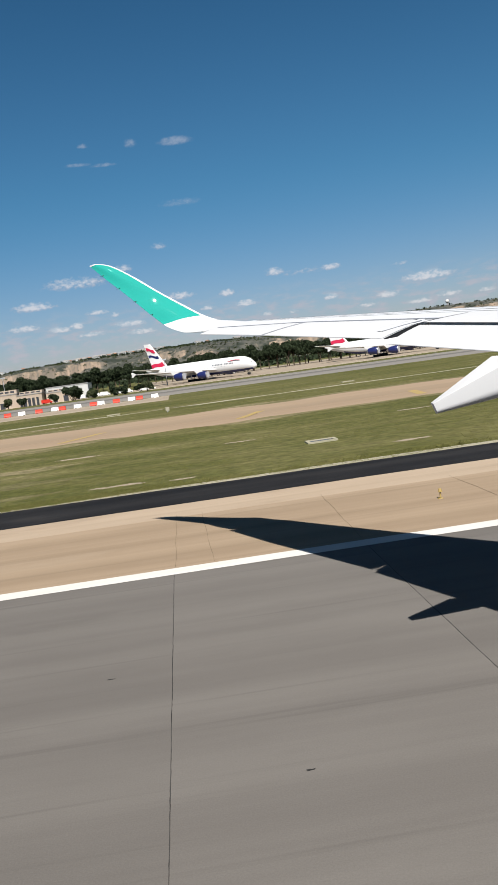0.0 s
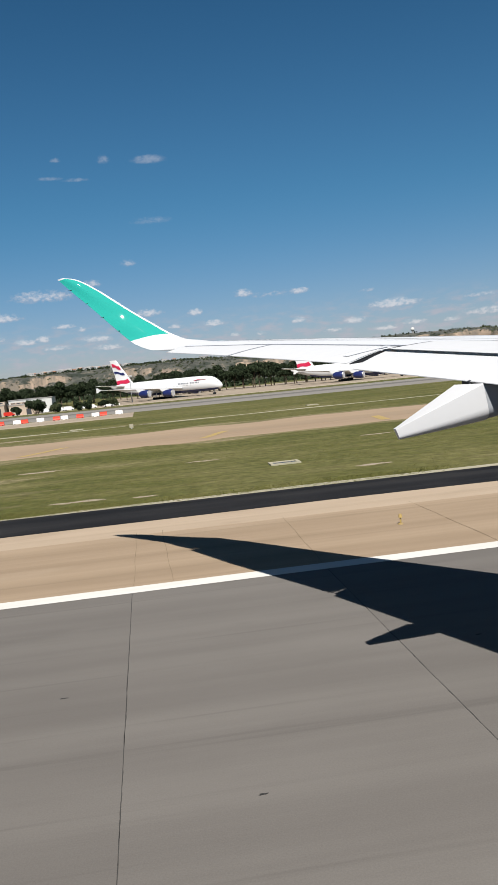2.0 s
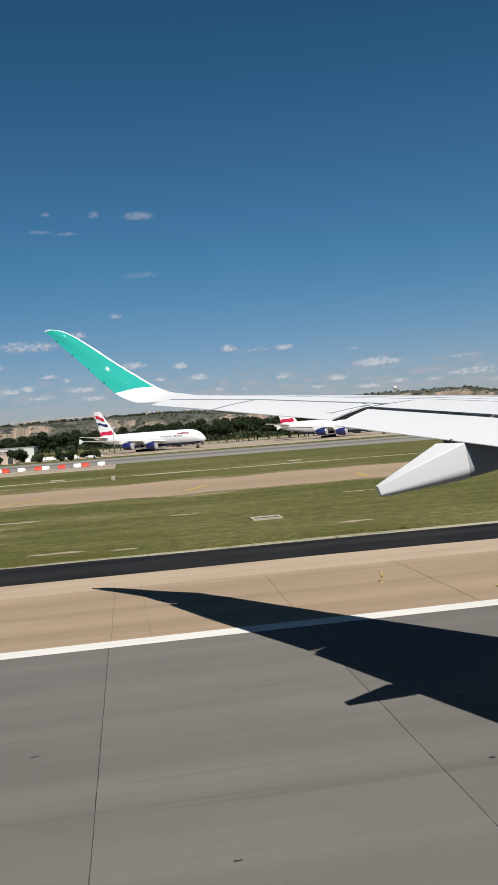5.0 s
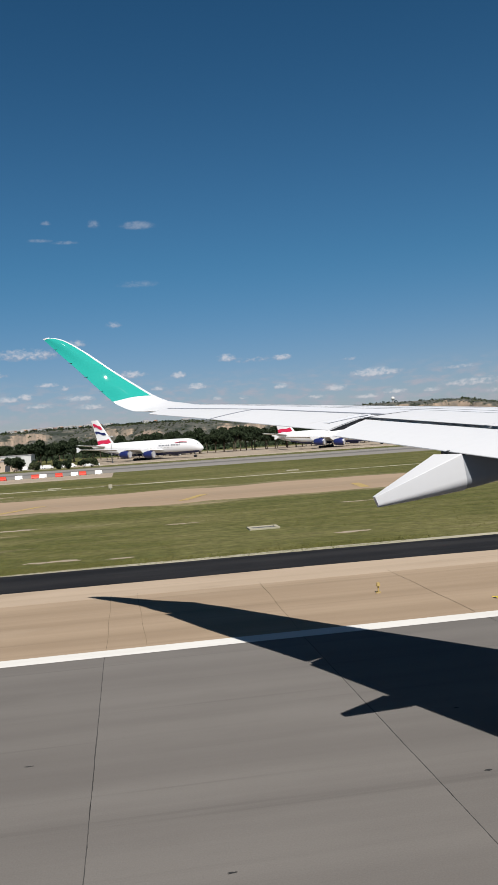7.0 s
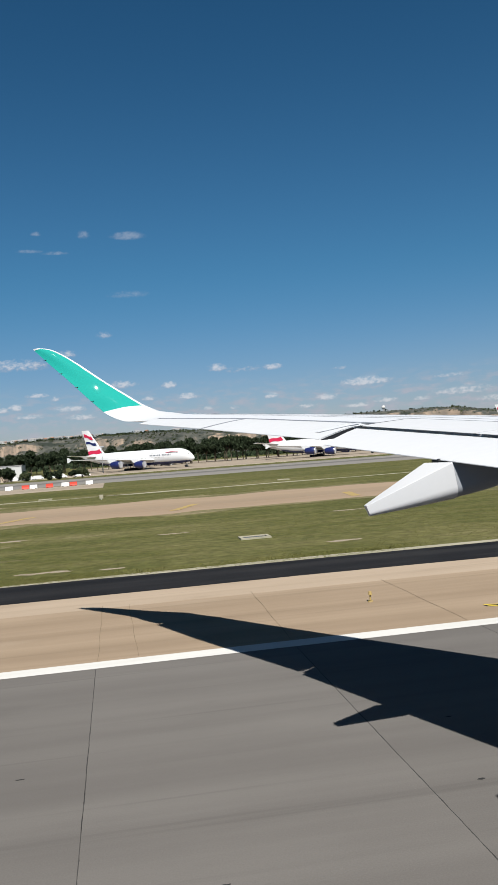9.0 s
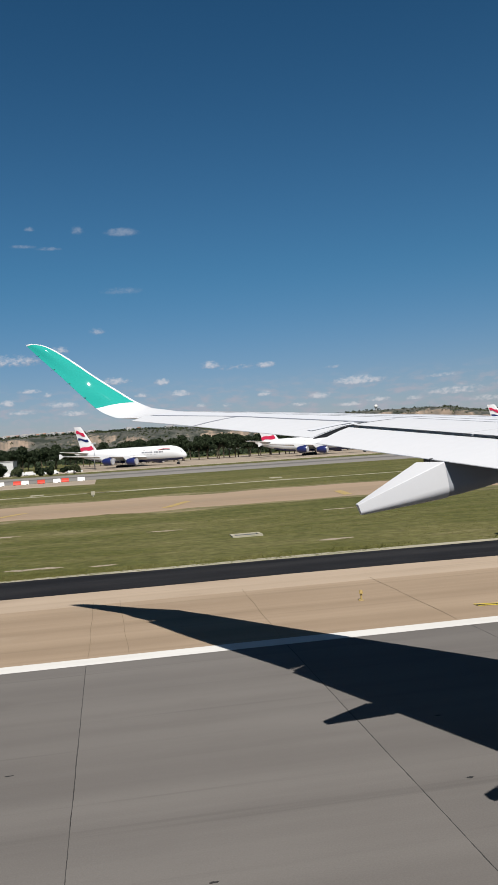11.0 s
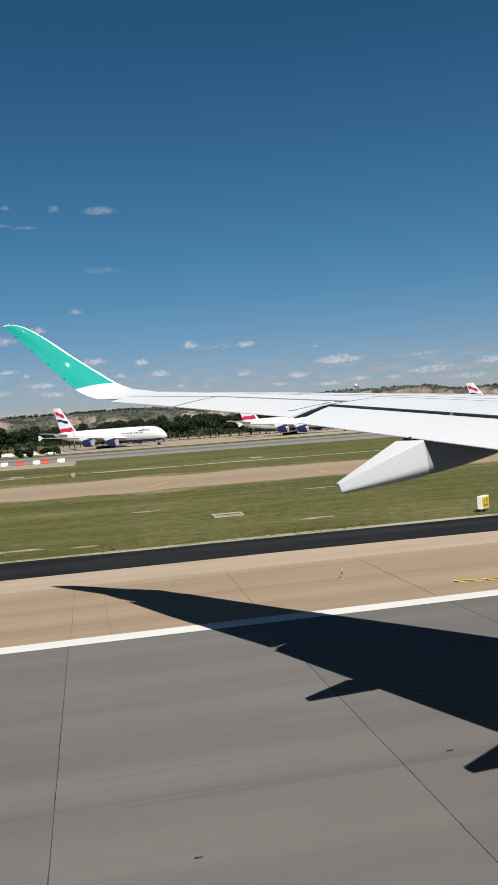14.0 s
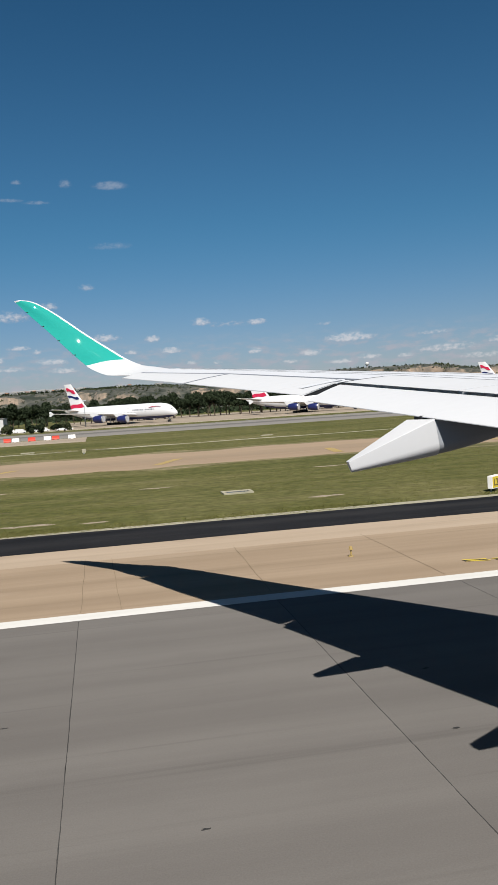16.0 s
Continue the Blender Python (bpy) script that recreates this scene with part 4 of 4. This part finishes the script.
# ---- parked four-engined airliners ----
def make_jet(at_pose, label):
    jet = thing("parked_airliner", label, "airplane", group="parked airliners")
    jet.matrix_basis = at_pose
    rows = [(36.3, .3, .35, 4.7), (35.7, 1.1, 1.25, 4.85), (34.4, 1.95, 2.25, 5.25), (32.6, 2.6, 3.1, 5.85), (30.4, 3.1, 3.75, 6.25), (27, 3.45, 4.15, 6.45), (20, 3.57, 4.25, 6.5), (-8, 3.57, 4.25, 6.5),
            (-16, 3.35, 3.9, 6.8), (-24, 2.6, 3.0, 7.5), (-31, 1.5, 1.8, 8.3), (-35, .7, .9, 8.8), (-36.4, .25, .3, 9.0)]
    part("fuselage", loft([ring(x, 0, z, w, h, 28) for x, w, h, z in rows]), JET_WHITE, jet, "white double-deck fuselage", True)
    arcs = []
    for x, w, h, z in rows[2:10]:
        angles = [math.pi * (1.24 + .52 * i / 10) for i in range(11)]
        arcs.append([(x, w * k * math.cos(a), z + h * k * math.sin(a)) for k, way_round in ((1.005, angles), (.96, angles[::-1])) for a in way_round])
    part("belly", loft(arcs), JET_NAVY, jet, "navy painted belly", True)
    part("cockpit_window", loft([[(33.2, s * 1.7, 7.6), (34.2, s * 1.5, 7.0), (34.3, s * 1.5, 6.7), (33.3, s * 1.95, 7.25)] for s in (-1.03, 1.03)]), JET_DARK, jet)
    for z, a, b in ((8.6, -13, 26), (6.3, -15, 28)):
        for s in (-1, 1):
            x = a
            while x < b:
                t = (z - 6.5) / 4.25
                yy = 3.57 * math.sqrt(1 - t * t)
                if x <= 20 and x >= -7:
                    part("window_band", boxes((x, x + 1.1, s * yy - .03, s * yy + .03, z - .07, z + .07)), ROOF, jet)
                x += 2.2
    def blade(rows, name, mat, lab=""):
        """rows: leading x, trailing x, y, z, thickness; upright when the y values are equal."""
        rings = []
        for lead, rear, y, z, t in rows:
            up = name in ("tail_fin", "tail_stripe")
            pts = []
            for u, k in ((0, 0), (.08, .6), (.3, 1), (.65, .7), (1, .05)):
                x = lead + (rear - lead) * u
                pts.append(((x, y + t * k / 2, z) if up else (x, y, z + t * k / 2), (x, y - t * k / 2, z) if up else (x, y, z - t * k / 2)))
            rings.append([p[0] for p in pts] + [p[1] for p in pts[::-1]])
        return part(name, loft(rings), mat, jet, lab, True)
    for s in (-1, 1):
        blade([(14, -6.5, s * 2.5, 4.9, 2.1), (4.5, -7, s * 14, 6.0, 1.3), (-7.5, -13, s * 30, 7.2, .7), (-14.5, -18.3, s * 39.4, 8.0, .3)], "wing", JET_WHITE, "white swept wing")
        part("wing_fence", loft([[(-15.5, s * 39.4 + d, 8.0), (-17.6, s * 39.4 + d, 9.3), (-18.6, s * 39.4 + d, 9.2), (-18.4, s * 39.4 + d, 8.0), (-18.6, s * 39.4 + d, 6.8), (-17.6, s * 39.4 + d, 6.7)]
                                 for d in (-.06, .06)]), JET_WHITE, jet)
        blade([(-25, -33, s * 1.6, 8.9, .9), (-33.2, -36.6, s * 14.8, 10.4, .3)], "tailplane", JET_WHITE)
        for y, x, z in ((14.6, 10.6, 3.1), (25.6, 2.6, 3.9)):
            prof = [(2.9, 1.82), (2.6, 2.0), (1.2, 2.12), (-1.2, 1.95), (-2.8, 1.5)]
            eng = part("engine", loft([ring(x + a, s * y, z, r, r, 20) for a, r in prof]), JET_NAVY, jet, "navy blue engine nacelle", True)
            part("intake_lip", loft([ring(x + a, s * y, z, r, r, 20) for a, r in ((2.7, 2.0), (3.0, 1.92), (3.05, 1.76))]), STEEL, eng, "polished intake lip", True)
            part("fan", loft([ring(x + a, s * y, z, r, r, 20) for a, r in ((3.056, 1.7), (3.07, .45))]), FAN, eng)
            part("exhaust_cone", loft([ring(x + a, s * y, z, r, r, 14) for a, r in ((-2.81, .95), (-4.4, .25))]), STEEL, eng)
            part("pylon", loft([[(x + 2, s * y + d, z + 1.6), (x - 4, s * y + d, z + 1.2), (x - 5.5, s * y + d, z + 3.0), (x - 2, s * y + d, z + 3.0)] for d in (-.25, .25)]), JET_WHITE, eng)
    blade([(-20.5, -31.5, 0, 9.6, .9), (-31.2, -35.8, 0, 24.4, .4)], "tail_fin", JET_WHITE, "white tail fin")

    def stripe(z0, z1, lift, mat, lab):
        f0, f1 = (z0 - 9.6) / 14.4, (z1 - 9.6) / 14.4
        rings = []
        for s in (-1, 1):
            pts = []
            for f, es in ((f0, (0, .2, .4, .6, .8, 1)), (f1, (1, .8, .6, .4, .2, 0))):
                for e in es:
                    lead, rear = -20.5 - 10.7 * f, -31.5 - 4.3 * f
                    x = rear + .3 + (lead - (lead - rear) * .12 - rear - .3) * e
                    taper = 1.0 if f == f0 else 0.0
                    pts.append((x, s * (.34 + .2 * e), 9.6 + 14.4 * f + lift * (1 - e) + .5 * math.sin(math.tau * e) * (.6 + .4 * taper)))
            rings.append(pts)
        return part("tail_stripe", loft(rings), mat, jet, lab)
    stripe(11.2, 13.2, -1.2, JET_RED, "red band on the fin")
    stripe(15.6, 17.0, 0.9, JET_NAVY, "navy band on the fin")
    stripe(18.9, 20.9, 1.5, JET_RED, "red band on the fin")
    for a in range(14):
        if a != 7:
            part("lettering_bar", boxes((10.4 + a * 0.98, 11.05 + a * 0.98 - .2 * (a % 3 == 1), -3.62, -3.5, 7.15, 7.85)), SHADE_GREY, jet)
    bm = bmesh.new()
    loft([[(20.8 + 7.2 * e, y, 8.55 + .5 * math.sin(2.6 * e) + w * (.08 + .16 * e) * (1.35 - e)) for e in (0, .2, .4, .6, .8, 1) for w in (-1,)]
          + [(20.8 + 7.2 * e, y, 8.55 + .5 * math.sin(2.6 * e) + (.08 + .16 * e) * (1.35 - e)) for e in (1, .8, .6, .4, .2, 0)] for y in (-3.5, -3.1)], bm=bm)
    part("cheat_line", bm, JET_RED, jet, "thin red ribbon mark on the fuselage")
    for x, y, z in ((31, 0, 4), (-1, -2.8, 4), (-1, 2.8, 4), (-2.5, -6, 5), (-2.5, 6, 5)):
        bm = bmesh.new()
        rod(bm, (x, y, .5), (x, y, z), .2, .26, 8)
        leg = part("landing_gear", bm, STEEL, jet)
        for dx in ((-.0,) if x > 20 else (-1.5, 0, 1.5)):
            for dy in (-.5, .5):
                bm = bmesh.new()
                rod(bm, (x + dx, y + dy - .25, .68), (x + dx, y + dy + .25, .68), .68, .68, 14)
                part("wheel", bm, RUBBER, leg)
        bm = bmesh.new()
        rod(bm, (x - 1.5, y, .68), (x + 1.5, y, .68), .14, .14, 6)
        part("bogie", bm, STEEL, leg)
    return jet


jet_a = make_jet(pose(12.0, 462.0, -2.55, 0, 0, -33), "white four-engined double-deck airliner with red and navy tail bands, parked")
copy_thing(jet_a, pose(119.0, 465.0, -2.55, 0, 0, -33))
copy_thing(jet_a, pose(274.0, 474.0, -2.55, 0, 0, -33))


# ---- small things on the airfield ----
def make_barrier(x, y, turn, paint, label):
    ob = thing("barrier", label, "barrier", (x, y, 0), turn, "red and white works barriers")
    prof = [(-.3, -.01), (.3, -.01), (.3, .2), (.14, .45), (.1, .95), (-.1, .95), (-.14, .45), (-.3, .2)]
    part("body", loft([[(e, a, b) for a, b in prof] for e in (-.85, .85)]), paint, ob)
    for a in (-.75, .35):
        part("foot", boxes((a, a + .4, -.34, .34, -.012, .1), bevel=.01), RUBBER, ob)
    return ob


red_barrier = make_barrier(-42.0, 199.5, 8, RED_PLASTIC, "red plastic works barrier on the sandy ground")
white_barrier = make_barrier(-38.6, 199.6, -6, WHITE_PLASTIC, "white plastic works barrier on the sandy ground")
for i in range(10):
    x = -34.5 + i * 3.1 + .7 * math.sin(i * 2.1)
    copy_thing(white_barrier if i % 2 else red_barrier, pose(x, 199.5 + .5 * math.sin(i * 1.7) + .05 * i, -.012, 0, 0, 12 * math.sin(i * 2.3)))


def make_edge_light(x, y, label, paint):
    ob = thing("edge_light", label, "light", (x, y, 0), group="edge lights")
    bm = bmesh.new()
    rod(bm, (0, 0, -.01), (0, 0, .04), .11, .10, 14)
    rod(bm, (0, 0, .05), (0, 0, .28), .035, .035, 8)
    part("base", bm, paint, ob)
    bm = bmesh.new()
    rod(bm, (0, 0, .28), (0, 0, .42), .09, .06, 12)
    part("lens", bm, paint, ob)
    return ob


make_edge_light(9.7, 31.6, "small yellow runway edge light on the shoulder", YELLOW_PAINT)
for x in (-38.0, 61.0):
    make_edge_light(x, 31.6, "small yellow runway edge light on the shoulder", YELLOW_PAINT)


def make_pit(x, y):
    ob = thing("drain_pit", "pale concrete drain pit frame set in the grass", "drain", (x, y, -.06), group="drain pits")
    part("frame", boxes((-1.1, 1.1, -.8, -.55, -.1, .12), (-1.1, 1.1, .55, .8, -.1, .12), (-1.1, -.85, -.549, .549, -.1, .12), (.85, 1.1, -.549, .549, -.1, .12), bevel=.02),
         EDGING, ob)
    part("cover", boxes((-.84, .84, -.54, .54, -.1, .06), bevel=.02), OPENING, ob, "dark sunken cover")
    return ob


make_pit(9.5, 58.0)
make_pit(-31.0, 63.0)
make_pit(-12.0, 140.5)
make_pit(30.0, 146.0)


def make_sign(x, y):
    ob = thing("marker_board", "small pale marker box beside the taxiway", "marker", (x, y, -.06), 12)
    part("board", boxes((-.3, .3, -.12, .12, .2, .8), bevel=.03), EDGING, ob)
    part("post", boxes((-.08, .08, -.06, .06, -.05, .199)), GALVANISED, ob)
    return ob


make_sign(-2.5, 126.0)


def make_taxi_sign(x, y, turn):
    ob = thing("taxiway_sign", "yellow taxiway sign reading L2 in white housing on grass", "sign", (x, y, -.06), turn)
    part("housing", boxes((-.52, .52, -.16, .16, .18, 1.0), bevel=.03), WHITE_PLASTIC, ob, "white sign housing")
    part("face", boxes((-.46, .46, -.172, -.163, .25, .93)), LINE_YELLOW, ob, "dull yellow sign face")
    for s in (-.35, .35):
        part("leg", boxes((s - .03, s + .03, -.03, .03, -.02, .19)), GALVANISED, ob)
    text = bpy.data.curves.new("lettering", "FONT")
    text.body, text.size, text.extrude, text.align_x = "L2", .62, .004, "CENTER"
    text.materials.append(JOINT)
    letters = new("lettering", text)
    letters.parent = ob
    letters.matrix_basis = pose(0, -.178, .38, 90, 0, 0)
    tagged(letters, "black characters L2")
    return ob


make_taxi_sign(24.1, 47.4, 38)


def grass_tufts(name, count, y0, y1, size, seed, label, bias):
    """Uneven grass: blades in small tufts, one mesh."""
    rng = random.Random(seed)
    verts, faces = [], []
    for _ in range(count):
        y = y0 + (y1 - y0) * rng.random() ** bias
        x = rng.uniform(-.24 * y - 4, .55 * y + 4)
        if noise.noise((x * .09, y * .12, 6.0)) + rng.uniform(-.35, .35) < -.1:
            continue
        s = size * rng.uniform(.5, 1.4)
        for _ in range(4):
            a = rng.random() * 6.3
            dx, dy = math.cos(a) * s * .5, math.sin(a) * s * .5
            bx, by = x + rng.gauss(0, s * .6), y + rng.gauss(0, s * .6)
            k = len(verts)
            verts.extend(((bx - dx * .3, by - dy * .3, -.06), (bx + dx * .3, by + dy * .3, -.06), (bx + dx + rng.gauss(0, s * .3), by + dy, -.06 + s * rng.uniform(.25, .6))))
            faces.append((k, k + 1, k + 2))
    me = bpy.data.meshes.new(name)
    me.from_pydata(verts, [], faces)
    me.materials.append(TUFT)
    return tagged(new(name, me), label, "grass", "", "stuff")


grass_tufts("grass_tufts", 40000, 46.0, 81.0, .085, 21, "short uneven grass beside the asphalt strip", 1.3)
grass_tufts("verge_tufts", 12000, 45.05, 47.6, .2, 23, "taller ragged grass along the edging", 2.2)
grass_tufts("far_grass_tufts", 14000, 115.0, 200.0, .17, 22, "short uneven grass between the runways", 1.2)

def blotch(x, y, w, d, seed, z, name, label, material):
    """A small irregular patch lying on the paving."""
    rng = random.Random(seed)
    bm = bmesh.new()
    rim = [(x + w * math.cos(i * math.tau / 18) * rng.uniform(.5, 1.2), y + d * math.sin(i * math.tau / 18) * rng.uniform(.5, 1.2)) for i in range(18)]
    loft([[(a, b, z - .003) for a, b in rim], [(a, b, z) for a, b in rim]], bm=bm)
    return solid(name, bm, material, label, "stain", "structure")


for i, (x, y, w, d) in enumerate(((6.4, 14.6, .16, .07), (1.2, 12.3, .2, .05), (7.2, 18.0, .16, .05), (-2.4, 17.6, .2, .05))):
    blotch(x, y, w * .5, d * .6, 70 + i, .004, "tar_spot", "small dark tar spot on the runway", JOINT)


def crack(points, width, z, label):
    rings = []
    for x, y in points:
        rings.append([(x - width / 2, y - width, z - .003), (x - width / 2, y - width, z), (x + width / 2, y + width, z), (x + width / 2, y + width, z - .003)])
    return solid("crack", loft(rings), surface("crack filler", (.14, .11, .075), rough=0.9), label, "crack", "structure")


for i, (x, y, w, d) in enumerate(((-4.6, 49.6, 1.7, .5), (-.6, 48.7, .8, .3), (14.5, 52.0, 1.5, .4), (4.2, 66.0, 1.3, .5), (-9.5, 71.0, 2.4, .6), (21.0, 74.0, 2.0, .5), (-20.0, 124.0, 4.0, 1.2))):
    blotch(x, y, w, d, 90 + i, -.052, "bare_patch", "pale bare patch of chalky soil in the grass", APRON)

for i, (x, y, w, d) in enumerate(((-11.5, 57.0, 4.6, 1.6), (-14.5, 66.0, 5.5, 2.0), (-10.8, 50.5, 3.2, .8), (-17.5, 76.0, 5.0, 1.6))):
    blotch(x, y, w, d, 110 + i, -.054, "dry_patch", "dry yellowed patch in the airfield grass", DRY_GRASS)

for x0, lean in ((-1.0, .0), (0.3, -.02), (5.4, .03), (11.7, .0)):
    crack([(x0 + lean * j + .02 * math.sin(j * 1.7 + x0), 26.9 + j * 1.2) for j in range(9)], .012, .005, "thin dark crack across the sandy shoulder")

# ---- runway slabs ----
slab_mesh = None
JOINT_X = -1.05
for i in range(-8, 14):
    if slab_mesh is None:
        bm = bmesh.new()
        box(bm, .006, 6.394, -12.0, 26.74, -.1, 0.0)
        first = part("slab", bm, RUNWAY, runway)
        slab_mesh = first.data
        slab = first
    else:
        slab = new("slab", slab_mesh)
        slab.parent = runway
    slab.location = (JOINT_X + i * 6.4, 0, 0)

# ragged sealant worked into the joints
for i in range(-1, 5):
    rng = random.Random(300 + i)
    rings = []
    for j in range(150):
        y = 4.0 + j * .15
        a, b = rng.uniform(.003, .014), rng.uniform(.003, .014)
        x = JOINT_X + i * 6.4 + .012 * noise.noise((i, y * .7, 2.0))
        rings.append([(x - a, y, -.02), (x - a, y, .003), (x + b, y, .003), (x + b, y, -.02)])
    part("joint_seal", loft(rings), WORN_SEAL, runway)
